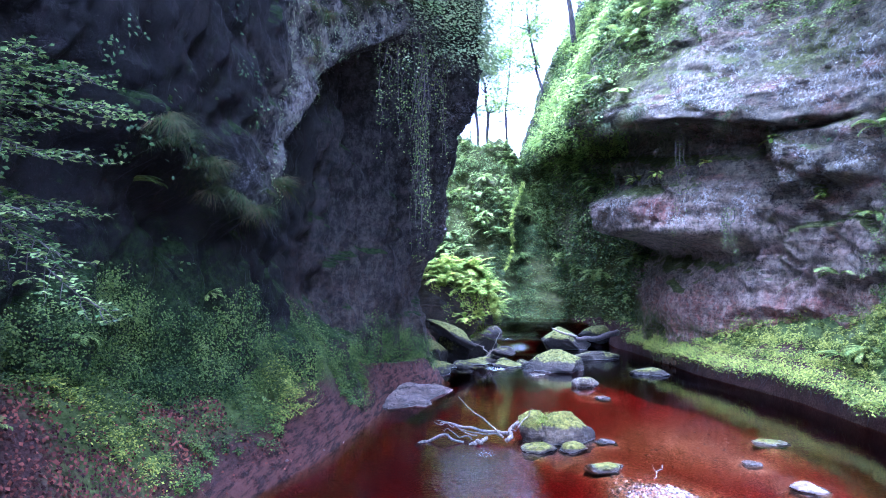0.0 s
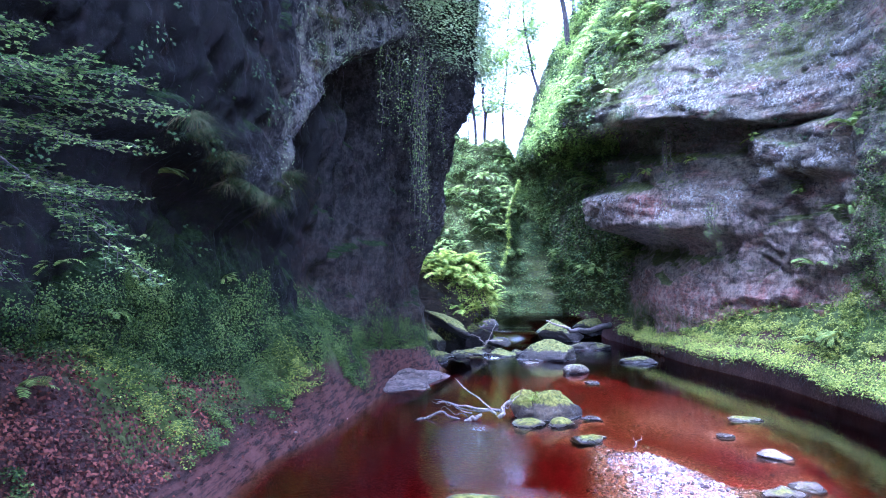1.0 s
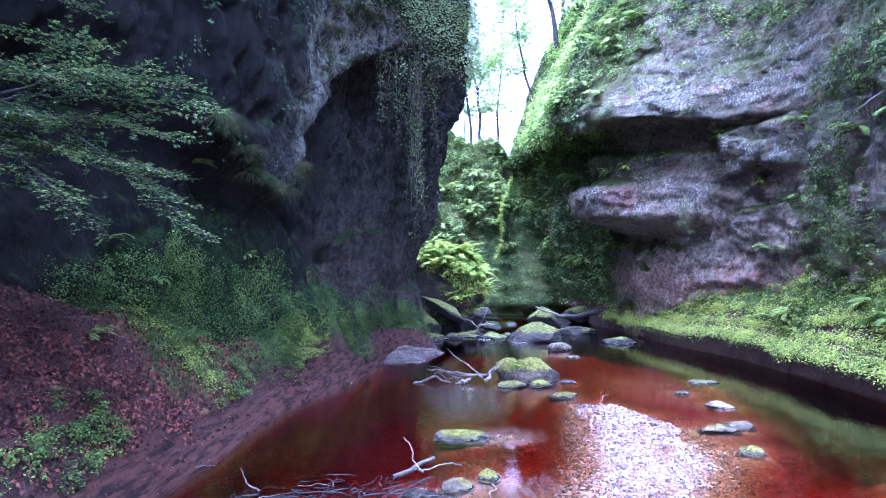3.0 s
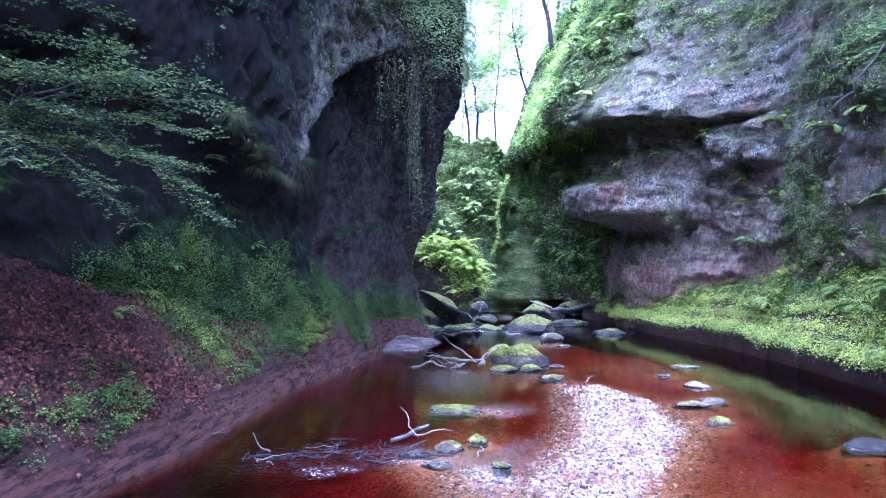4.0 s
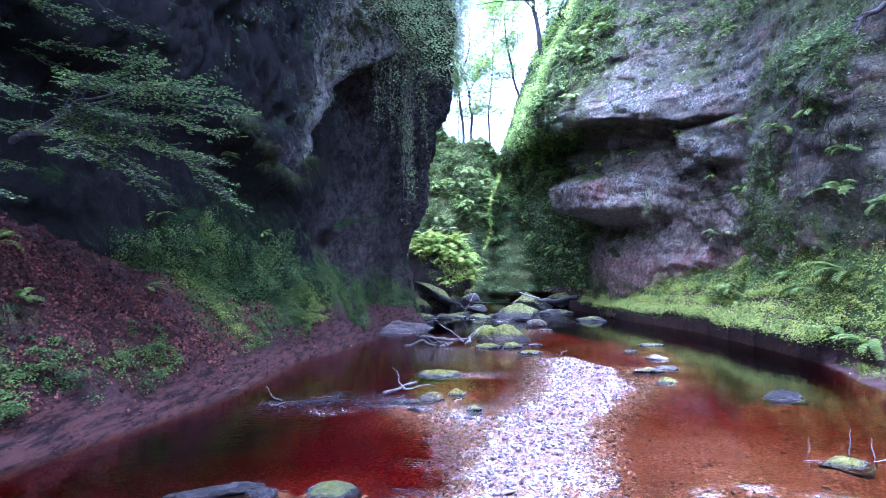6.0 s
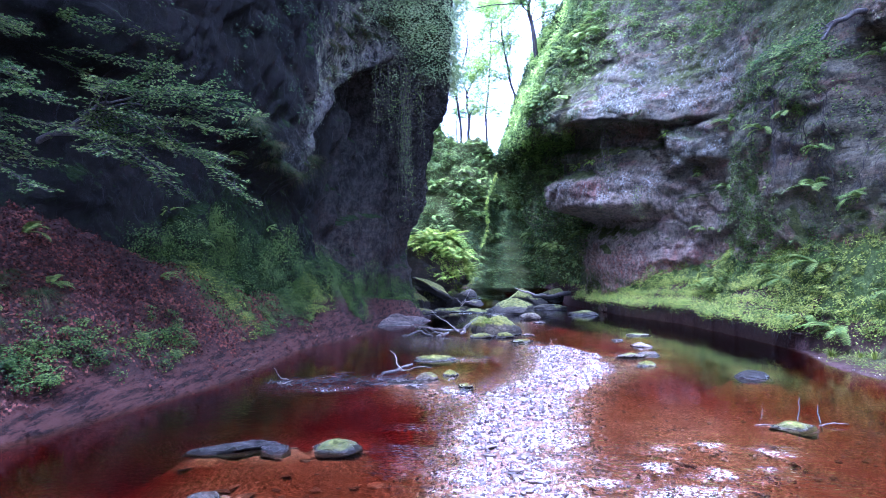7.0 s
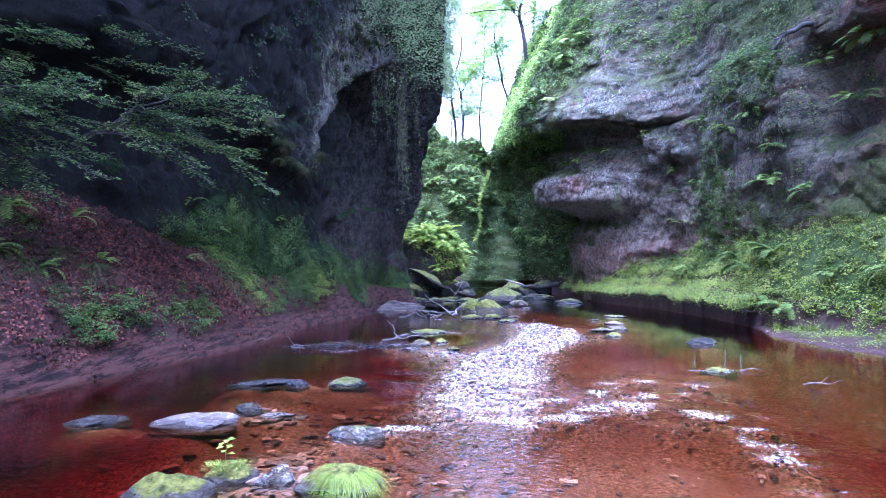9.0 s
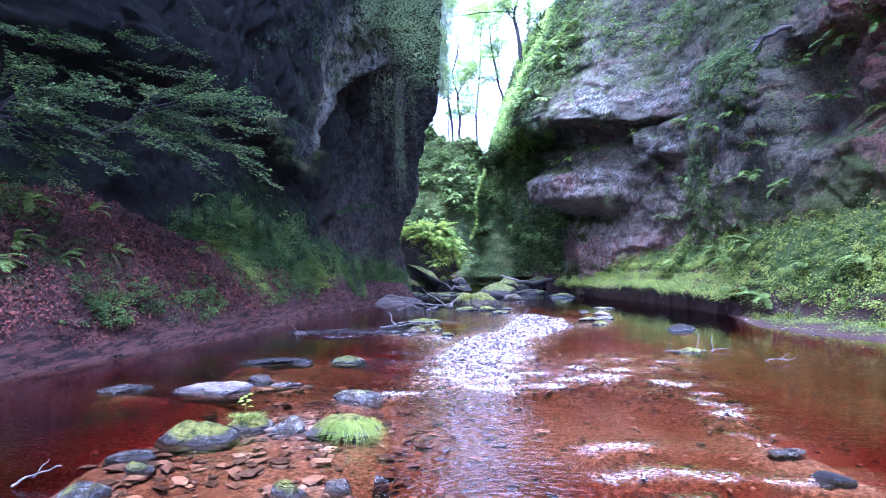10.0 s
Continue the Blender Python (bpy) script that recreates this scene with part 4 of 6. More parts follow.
    b("small grey stone in the pool", 4.68, 9.35, (0.3, 0.24, 0.15), 28, 0, 0, 0.6)
    b("low mossy stone in the pool", 5.5, 10.5, (0.55, 0.4, 0.2), 29, 0, 0.5)
    b("pale rounded stone in the pool", 5.0, 8.3, (0.46, 0.36, 0.22), 30, 0, 0, 0.6)
    b("low flat stone beside the gravel bar", 4.35, 6.75, (0.55, 0.4, 0.2), 31, 0, 0.3, 0.4)
    b("low flat stone beside the gravel bar", 4.75, 6.95, (0.45, 0.35, 0.18), 32, 0, 0.2, 0.4)
    b("small mossy stone beside the gravel bar", 4.3, 5.6, (0.36, 0.3, 0.2), 33, 0, 0.8)
    b("dark grey stone in shallow water", 5.7, 4.42, (0.55, 0.4, 0.3), 34, 0, 0.0, 0.3)
    b("mossy stone with twigs caught against it", 4.66, 1.34, (0.5, 0.4, 0.2), 35, 0, 0.8)
    b("mossy stone with a dark wet foot", -0.3, 0.42, (0.44, 0.34, 0.17), 36, 0, 0.75, 0.3)
    b("long low dark stone in shallow water", -1.3, 0.4, (0.75, 0.3, 0.12), 37, 24, 0, 0.4)
    b("small dark stone in shallow water", -0.85, 0.35, (0.3, 0.24, 0.14), 38, 0, 0, 0.3)
    b("broad pale flat stone in shallow water", -1.33, -1.45, (0.80, 0.52, 0.2), 39, 8, 0, 0.8)
    b("small grey stone behind the flat stone", -0.98, -1.0, (0.28, 0.22, 0.18), 40, 0, 0.0, 0.4)
    b("flat grey stone awash in the pool", -2.25, -1.5, (0.5, 0.34, 0.12), 41, 10, 0, 0.5)
    b("oblong mossy stone in shallow water", -0.72, -3.3, (0.52, 0.34, 0.36), 42, 12, 0.85, 0.2)
    b("round mossy stone with a seedling", -0.44, -3.0, (0.34, 0.3, 0.28), 43, 0, 0.85)
    b("square grey stone in shallow water", -0.07, -3.05, (0.26, 0.24, 0.28), 44, 0, 0.15, 0.7)
    b("mossy stone under the grass tuft", 0.37, -3.12, (0.46, 0.4, 0.36), 45, 0, 1.0)
    b("pale stone behind the grass tuft", 0.26, -1.95, (0.46, 0.34, 0.24), 46, 0, 0.3, 0.6)
    b("flat grey stone in shallow water", -0.95, -3.75, (0.34, 0.2, 0.12), 47, 10, 0, 0.5)
    b("small mossy stone in shallow water", -0.79, -4.0, (0.16, 0.14, 0.14), 48, 0, 0.8)
    b("flat pale stone in shallow water", -0.84, -4.45, (0.28, 0.24, 0.2), 49, 0, 0.4, 0.6)
    b("rounded yellow-mossed stone in shallow water", 0.3, -4.4, (0.19, 0.18, 0.2), 50, 0, 0.6, 0.5)
    b("small grey stone in shallow water", 0.55, -4.3, (0.16, 0.15, 0.12), 51, 0, 0.0, 0.7)
    b("small pale stone in shallow water", 0.78, -4.2, (0.1, 0.1, 0.08), 52, 0, 0.0, 0.9)
    b("dark wet stone breaking the current", 3.5, -4.1, (0.22, 0.16, 0.04), 53, 0, 0, 0.2)
    b("flat stone just under the surface", 3.5, -3.6, (0.24, 0.16, 0.015), 54, 0, 0, 0.2)
    b("pale flat stone in shallow water", -0.62, -1.25, (0.34, 0.18, 0.1), 55, 12, 0, 0.8)
    b("flat stone awash in the pool", 5.75, 4.6, (0.4, 0.3, 0.14), 56, 0, 0, 0.5)


build_rocks()

# ---- cover of leaves on the banks ----
def left_cover(x, y, z):
    d = shore_left(y) - x
    rim = smooth(0.45, 0.7, d + 0.15 * vnoise(x * 2, y * 2, 0, 101)) * (x > wall_left(y) - 0.3)
    main = smooth(5.6, 6.1, y + 0.5 * vnoise(x * 1.3, y * 1.3, 0, 102)) * (1 - np.exp(-((y - 7.6 - 0.15 * vnoise(x * 2, y * 2, 0, 115)) / 0.38) ** 2 - ((d - 0.8) / 1.0) ** 2))
    ridge = np.exp(-((y - 6.4 - 0.3 * (x + 3.8)) / 0.42) ** 2)
    low = ridge + smooth(-0.05, 0.2, vnoise(x * 1.6, y * 1.3, 3, 103)) * smooth(1.05, 0.8, d) * smooth(0.5, 1.5, y) * 0.5 + np.exp(-((x + 4.1) / 0.35) ** 2 - ((y - 1.5) / 0.5) ** 2) + 0.9 * np.exp(-((x + 3.65) / 0.25) ** 2 - ((y - 3.2) / 0.8) ** 2)
    high = 0.5 * smooth(0.1, 0.35, vnoise(x * 1.1, y * 1.1, 5, 106)) * smooth(2.2, 2.9, d)
    drift = smooth(-0.42, -0.22, vnoise(x * 1.15, y * 0.9, 2, 113) + 0.35 * vnoise(x * 3, y * 3, 2, 114))
    return rim * np.clip(main * drift + low + high, 0, 1)


def left_litter(x, y, z):
    """Fallen leaves lie in drifts."""
    d = shore_left(y) - x
    return np.maximum(smooth(0.42, 0.7, d + 0.2 * vnoise(x * 2, y * 2, 0, 104)), 0.05 * smooth(0.05, 0.2, d)) * np.maximum(smooth(6.6, 5.6, y), 0.8 * (1 - left_cover(x, y, z))) * (x > wall_left(y) - 0.3) * (0.45 + 0.55 * smooth(-0.35, 0.1, vnoise(x * 0.9, y * 0.9, 7, 107)))


def right_cover(x, y, z):
    d = x - bank_right(y)
    return smooth(0.02, 0.1, d) * (x < wall_right(y) + 0.3) * (0.5 + 0.5 * smooth(-0.25, 0.15, vnoise(x * 1.2, y * 1.2, z, 105)))


def mounded(p, n, height=0.16, size=0.35):
    """Lifts places off the ground so that they swell into uneven cushions."""
    q = p / size
    return p + n * (height * np.clip(vnoise(q[:, 0], q[:, 1], q[:, 2], 112) + 0.25 * rng.normal(0, 1, len(p)), 0, 1))[:, None]


def bushes(centres, normals, each, radius, size):
    """Leaves on the upper shells of small domes, so that each bush shades its own foot."""
    d = rng.normal(0, 1, (len(centres) * each, 3)) + np.repeat(normals, each, 0) * 0.7 + (0, 0, 0.45)
    d /= np.linalg.norm(d, axis=1, keepdims=True)
    r = np.repeat(rng.uniform(0.45, 1.3, len(centres)) * radius, each) * rng.uniform(0.65, 1.08, len(d))
    p = np.repeat(centres, each, 0) + d * r[:, None] * (1, 1, 0.75)
    return p, loosened(d * 0.6, 0.35, 0.9), rng.uniform(*size, len(d))


def leaf_clumps(centres, normals, each, radius, size, flat=0.4, up=0.6):
    """Places, normals and sizes of leaves gathered in clumps."""
    c = np.repeat(centres, each, 0)
    n = np.repeat(normals, each, 0)
    off = rng.normal(0, 1, c.shape) * np.repeat(rng.uniform(0.5, 1.2, len(centres)) * radius, each)[:, None]
    off -= n * (np.sum(off * n, 1, keepdims=True)) * flat
    p = c + off + n * np.abs(rng.normal(0, radius * 0.5, (len(c), 1)))
    return p, loosened(n, 0.3, up), rng.uniform(*size, len(c))


def fresh_patches(x, y):
    """Where the herbs on the shaded bank grow pale and fresh."""
    return np.clip(np.exp(-((x + 2.65) / 0.45) ** 2 - ((y - 9.9) / 0.8) ** 2) + 0.8 * np.exp(-((x + 3.8) / 0.9) ** 2 - ((y - 6.2) / 0.5) ** 2) + 0.2 * smooth(0.2, 0.5, vnoise(x * 1.5, y * 1.5, 0, 116)), 0, 1)


p, n = on_ground(30000, -7, 0.5, -2, 16, left_cover)
p, n, s = bushes(mounded(p, n, 0.14, 0.4), n, 60, 0.13, (0.024, 0.048))
fresh = fresh_patches(p[:, 0], p[:, 1]) > rng.uniform(0.1, 1.0, len(p))
tagged(new("bank_herbs", leaves_mesh("bank_herbs", p[~fresh], n[~fresh], s[~fresh], mat_herb_dark)), "low herbs on the shaded bank, the shade in their dark green", "ground cover", kind="stuff")
tagged(new("bank_herbs", leaves_mesh("bank_herbs", p[fresh], n[fresh], s[fresh], mat_herb)), "fresh green herbs in patches on the shaded bank", "ground cover", kind="stuff")
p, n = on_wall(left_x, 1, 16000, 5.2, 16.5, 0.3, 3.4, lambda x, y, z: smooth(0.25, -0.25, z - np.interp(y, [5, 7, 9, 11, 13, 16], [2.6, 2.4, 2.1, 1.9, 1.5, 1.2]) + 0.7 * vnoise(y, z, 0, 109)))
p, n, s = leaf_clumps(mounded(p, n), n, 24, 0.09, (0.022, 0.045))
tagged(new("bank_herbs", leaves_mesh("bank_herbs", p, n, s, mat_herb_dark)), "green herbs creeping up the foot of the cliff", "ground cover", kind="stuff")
p, n = on_ground(400000, -8, -1.5, -4, 9, left_litter)
tagged(new("leaf_litter", leaves_mesh("leaf_litter", p + n * rng.uniform(0.005, 0.03, (len(p), 1)), loosened(n, 0.5), rng.uniform(0.035, 0.065, len(p)), mat_litter, width=1.2)), "red-brown fallen beech leaves on the bank", "leaf litter", kind="stuff")
p, n = on_ground(24000, 5.5, 11, -1, 24, right_cover)
p, n, s = bushes(mounded(p, n, 0.12, 0.4), n, 36, 0.12, (0.028, 0.06))
tagged(new("bank_herbs", leaves_mesh("bank_herbs", p, n, s, mat_herb)), "bright green low herbs covering the steep bank", "ground cover", kind="stuff")
p, n = on_ground(26000, 7.2, 10.5, 2.0, 13, lambda x, y, z: right_cover(x, y, z) * smooth(0.3, 0.7, x - bank_right(y)) * smooth(-0.1, 0.3, vnoise(x * 0.9, y * 0.7, 4, 117)))
tagged(new("bank_grass", leaves_mesh("bank_grass", p, loosened(np.tile((-0.9, -0.35, 0.5), (len(p), 1)), 0.35), rng.uniform(0.12, 0.28, len(p)), mat_grass, spin=rng.normal(0, 0.7, len(p)), width=0.05, template=BLADE, faces=BLADE_FACES)), "long yellow-green grass on the sunny bank", "grass", kind="stuff")
p, n = on_ground(6000, 7.0, 9.2, 1.5, 8.3, lambda x, y, z: smooth(0.12, 0.4, x - shore_right(y)) * (x < bank_right(y) + 0.1) * smooth(-0.3, 0.2, vnoise(x * 2, y * 2, 0, 108)))
p, n, s = leaf_clumps(p, n, 12, 0.06, (0.02, 0.05))
tagged(new("shore_herbs", leaves_mesh("shore_herbs", p, n, s, mat_herb)), "low bright plants on the muddy shore", "ground cover", kind="stuff")


# ---- plants ----
def frond_mesh(name, seed, material, arch=0.9, pairs=19):
    """One fern frond, a metre long, that rises from the origin along +y and arches over."""
    r = np.random.default_rng(seed)
    t = np.linspace(0, 1, pairs + 3)
    bend = arch * t**1.4
    step = 1 / (len(t) - 1)
    y = np.cumsum(np.cos(0.9 - 1.5 * bend)) * step
    z = np.cumsum(np.sin(0.9 - 1.5 * bend)) * step
    rib = np.stack([0.03 * np.sin(t * 4 + seed), y - y[0], z - z[0]], 1)
    verts, faces = [], []
    for i in range(len(t) - 1):
        w0, w1 = 0.008 * (1 - t[i]) + 0.002, 0.008 * (1 - t[i + 1]) + 0.002
        k = len(verts)
        verts += [rib[i] - (w0, 0, 0), rib[i] + (w0, 0, 0), rib[i + 1] + (w1, 0, 0), rib[i + 1] - (w1, 0, 0)]
        faces += [(k, k + 1, k + 2), (k, k + 2, k + 3)]
    for i in range(2, len(t) - 1):
        long = 0.17 * math.sin(math.pi * min(1, 0.12 + 0.88 * (1 - t[i]) ** 0.8)) ** 0.8 + 0.015
        along = rib[i] - rib[i - 1]
        along /= np.linalg.norm(along)
        for side in (-1, 1):
            out = np.array((side * 0.92, 0, 0)) + along * 0.42 + (0, 0, -0.12 + r.normal(0, 0.06))
            wide = along * 0.5 * step * 1.15
            k = len(verts)
            base, mid, tip = rib[i], rib[i] + out * long * 0.5, rib[i] + out * long + (0, 0, -0.1 * long)
            verts += [base - wide * 0.6, base + wide * 0.6, mid + wide * 0.8, mid - wide * 0.8, tip]
            faces += [(k, k + 1, k + 2), (k, k + 2, k + 3), (k + 3, k + 2, k + 4)]
    return raw_mesh(name, verts, faces, material, False)


FRONDS = [frond_mesh("frond", s, mat_fern, a) for s, a in ((1, 0.7), (2, 0.95), (3, 1.15), (4, 0.85))]
FRONDS_BRIGHT = [frond_mesh("frond", s, mat_bright, a) for s, a in ((5, 0.8), (6, 1.0), (7, 1.2))]


def fern(x, y, z, size, seed, facing=None, count=9, label="green fern growing on the bank", meshes=None):
    """A crown of fronds; facing: the compass turn (degrees) of a wall that it grows out of."""
    r = np.random.default_rng(seed)
    base = thing("fern", label, "fern", (x, y, z), group="ferns")
    meshes = meshes or FRONDS
    for i in range(count):
        turn = 360 * i / count + r.uniform(-14, 14) if facing is None else facing + r.uniform(-85, 85)
        s = size * r.uniform(0.75, 1.1)
        part("frond", meshes[int(r.integers(len(meshes)))], base, at=pose(0, 0, 0, 0, r.uniform(-12, 12), turn) @ pose(0, 0, 0, r.uniform(-22, 18) - (0 if facing is None else 18)) @ Matrix.Scale(s, 4))
    return base


def tuft_mesh(name, seed, count, length, material, spread=0.5, droop=0.8, base=0.05, width=0.008):
    """Long curved grass blades from one root."""
    r = np.random.default_rng(seed)
    verts, faces = [], []
    for _ in range(count):
        a, lean, s = r.uniform(0, 2 * math.pi), r.uniform(0.1, 1) * spread, length * r.uniform(0.5, 1.1)
        d, side = np.array((math.cos(a), math.sin(a), 0)), np.array((-math.sin(a), math.cos(a), 0))
        root = d * r.uniform(0, base)
        k = len(verts)
        for t in (0, 0.35, 0.7, 1.0):
            p = root + d * s * (lean * t + 0.35 * droop * t * t) + np.array((0, 0, 1)) * s * (t * (1.05 - 0.5 * lean) - droop * 0.75 * t**2.2)
            w = width * (1 - t) + 0.0012
            verts += [p - side * w, p + side * w]
        for j in range(3):
            m = k + 2 * j
            faces += [(m, m + 1, m + 3), (m, m + 3, m + 2)]
    return raw_mesh(name, verts, faces, material, False)


TUFTS = [tuft_mesh("woodrush", s, 170, 0.55, mat_grass_dull, 0.75, 1.9, 0.2, 0.005) for s in (1, 2, 3)]


def clump_leaves(centres, normals, each, radius, size, flat=0.6):
    return leaf_clumps(centres, normals, each, radius, size, flat)


def foliage(name, label, category, data, material, width=1.0):
    p, n, s = data
    ob = tagged(new(name, leaves_mesh(name, p, n, s, material, width=width)), label, category, kind="stuff")
    return ob


# --- cliffs: hanging plants, ivy, ferns
def plants_on_walls():
    # far right wall and slopes above the ledges
    p, n = on_wall(right_x, -1, 8000, 18.5, 31, 0.5, 15, lambda x, y, z: np.where(z > lip_height(y) + 0.2, 0.9, smooth(20.2, 21.6, y)) * (0.45 + 0.55 * smooth(-0.3, 0.2, vnoise(y * 0.7, z * 0.7, 0, 120))))
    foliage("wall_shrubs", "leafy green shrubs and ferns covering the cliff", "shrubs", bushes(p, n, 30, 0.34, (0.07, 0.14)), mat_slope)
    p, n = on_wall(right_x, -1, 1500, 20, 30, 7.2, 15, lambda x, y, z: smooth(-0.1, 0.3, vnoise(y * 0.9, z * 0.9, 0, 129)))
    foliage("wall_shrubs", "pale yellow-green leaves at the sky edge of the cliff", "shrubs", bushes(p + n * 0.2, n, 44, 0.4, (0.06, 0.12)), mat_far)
    p, n = on_wall(right_x, -1, 2600, 12, 22, 8.6, 15, lambda x, y, z: smooth(0.5, 2.2, z - lip_height(y) - 0.8 + 0.8 * vnoise(y, z, 0, 121)))
    foliage("wall_shrubs", "trailing green shrubs on the upper cliff slope", "shrubs", bushes(p, n, 40, 0.28, (0.045, 0.09)), mat_airy)
    # ivy in the recess and on the face
    p, n = on_wall(right_x, -1, 900, 13.2, 21, 5.6, 9.5, lambda x, y, z: np.maximum(smooth(0.15, -0.05, z - lip_height(y)) * smooth(-0.9, -0.3, z - lip_height(y)) * 0.6, 0.35 * smooth(0.25, 0.45, vnoise(y * 0.9, z * 0.6, 0, 122))) * (z > 5.6))
    foliage("ivy", "dark green ivy creeping over the sandstone ledge", "ivy", clump_leaves(p, n, 9, 0.10, (0.04, 0.08), 0.9), mat_ivy, 1.3)
    # green curtain that climbs the near right wall
    p, n = on_wall(right_x, -1, 5200, 8.4, 13.2, 1.2, 7.5, lambda x, y, z: np.maximum(np.exp(-((y - 11.2 - 0.12 * (z - 3)) / (0.75 + 0.28 * np.clip(4 - z, 0, 3))) ** 2) * smooth(5.6, 4.2, z), 0.6 * smooth(5.0, 6.5, z) * smooth(12.6, 11.4, y)))
    foliage("climbing_plants", "dense green climbers hanging down the cliff", "climbers", bushes(p, n, 40, 0.17, (0.03, 0.065)), mat_curtain)
    p, n = on_wall(right_x, -1, 5200, -3, 11.8, 2.0, 11, lambda x, y, z: 0.5 * smooth(-0.1, 0.35, vnoise(y * 0.8, z * 0.5, 0, 124)) * (1 - 0.2 * np.exp(-((y - 5.4) / 1.4) ** 2)) + 0.9 * smooth(6.2, 8, z))
    foliage("climbing_plants", "trailing leaves and moss on the dark cliff", "climbers", clump_leaves(p, n, 22, 0.16, (0.035, 0.075)), mat_curtain)
    # near bank: big bright herbs
    p, n = on_ground(2800, 7.8, 11, 1.0, 12, lambda x, y, z: right_cover(x, y, z) * (0.3 + 0.7 * smooth(0.0, 0.35, vnoise(x, y * 0.9, z, 125))))
    foliage("bank_herbs", "taller yellow-green herbs on the sunny bank", "ground cover", clump_leaves(p, n, 20, 0.09, (0.03, 0.065), 0.3), mat_bright)
    # head of the gorge
    xz = np.stack([rng.uniform(-4, 4.2, 2700), rng.uniform(0.5, 9.9, 2700)], 1)
    xz[1900:, 0] = 2.7 + rng.normal(0, 0.7, 800)
    xz[:, 1] *= back_top(xz[:, 0]) / 9.7
    yy = back_y(xz[:, 0], xz[:, 1])
    keep = rng.uniform(0, 1, len(xz)) < 0.35 + 0.65 * smooth(-0.2, 0.25, vnoise(xz[:, 0] * 0.6, xz[:, 1] * 0.5, 0, 126))
    c = np.stack([xz[:, 0], yy - 0.05, xz[:, 1]], 1)[keep]
    # low shrubs get the darker leaf: shade put into their colour
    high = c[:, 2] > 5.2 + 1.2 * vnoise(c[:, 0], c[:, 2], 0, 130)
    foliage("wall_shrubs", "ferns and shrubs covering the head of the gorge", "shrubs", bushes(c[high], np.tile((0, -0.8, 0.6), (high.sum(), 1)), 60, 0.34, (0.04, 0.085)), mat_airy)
    foliage("wall_shrubs", "low shrubs at the head of the gorge, shade in their leaf colour", "shrubs", bushes(c[~high], np.tile((0, -0.8, 0.6), ((~high).sum(), 1)), 50, 0.34, (0.04, 0.085)), mat_slope)
    # bright leaf strip beside the notch: sunlight on a mossy edge, put in colour
    z = rng.uniform(2.8, 6.8, 170)
    c = np.stack([1.85 + 0.17 * (z - 2.6) + rng.normal(0, 0.03, 170) + 0.12 * np.sin(z * 2.1), np.full(170, 27.0) - 0.2 * rng.uniform(0, 1, 170), z], 1)
    foliage("mossy_rib", "narrow strip of bright leaves standing for a sunlit mossy edge", "moss", clump_leaves(c, np.tile((0, -0.6, 0.8), (170, 1)), 14, 0.045, (0.04, 0.075)), mat_bright)
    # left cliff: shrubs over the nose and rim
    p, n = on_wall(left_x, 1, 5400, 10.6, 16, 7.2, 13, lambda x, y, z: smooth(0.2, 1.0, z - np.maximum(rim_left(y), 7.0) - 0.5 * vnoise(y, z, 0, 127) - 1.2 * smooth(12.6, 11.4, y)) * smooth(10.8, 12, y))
    foliage("wall_shrubs", "leafy shrubs hanging over the cliff top, sky glare in their pale green", "shrubs", leaf_clumps(p + n * rng.uniform(0, 0.5, (len(p), 1)), n, 26, 0.2, (0.05, 0.09), 0.2, 1.3), mat_nose)
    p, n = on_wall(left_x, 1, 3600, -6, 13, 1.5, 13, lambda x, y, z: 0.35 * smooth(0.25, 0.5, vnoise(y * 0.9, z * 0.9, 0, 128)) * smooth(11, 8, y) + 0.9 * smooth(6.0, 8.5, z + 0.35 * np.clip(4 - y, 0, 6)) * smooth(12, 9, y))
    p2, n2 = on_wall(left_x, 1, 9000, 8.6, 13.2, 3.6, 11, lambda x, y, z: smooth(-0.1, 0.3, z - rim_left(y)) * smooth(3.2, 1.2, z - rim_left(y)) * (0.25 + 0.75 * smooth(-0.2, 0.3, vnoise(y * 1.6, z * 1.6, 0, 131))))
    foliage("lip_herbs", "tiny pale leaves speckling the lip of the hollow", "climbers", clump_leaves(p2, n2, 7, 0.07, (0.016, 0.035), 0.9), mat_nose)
    foliage("climbing_plants", "sparse dark leaves clinging to the shaded cliff", "climbers", clump_leaves(p, n, 16, 0.14, (0.04, 0.08)), mat_ivy)


plants_on_walls()


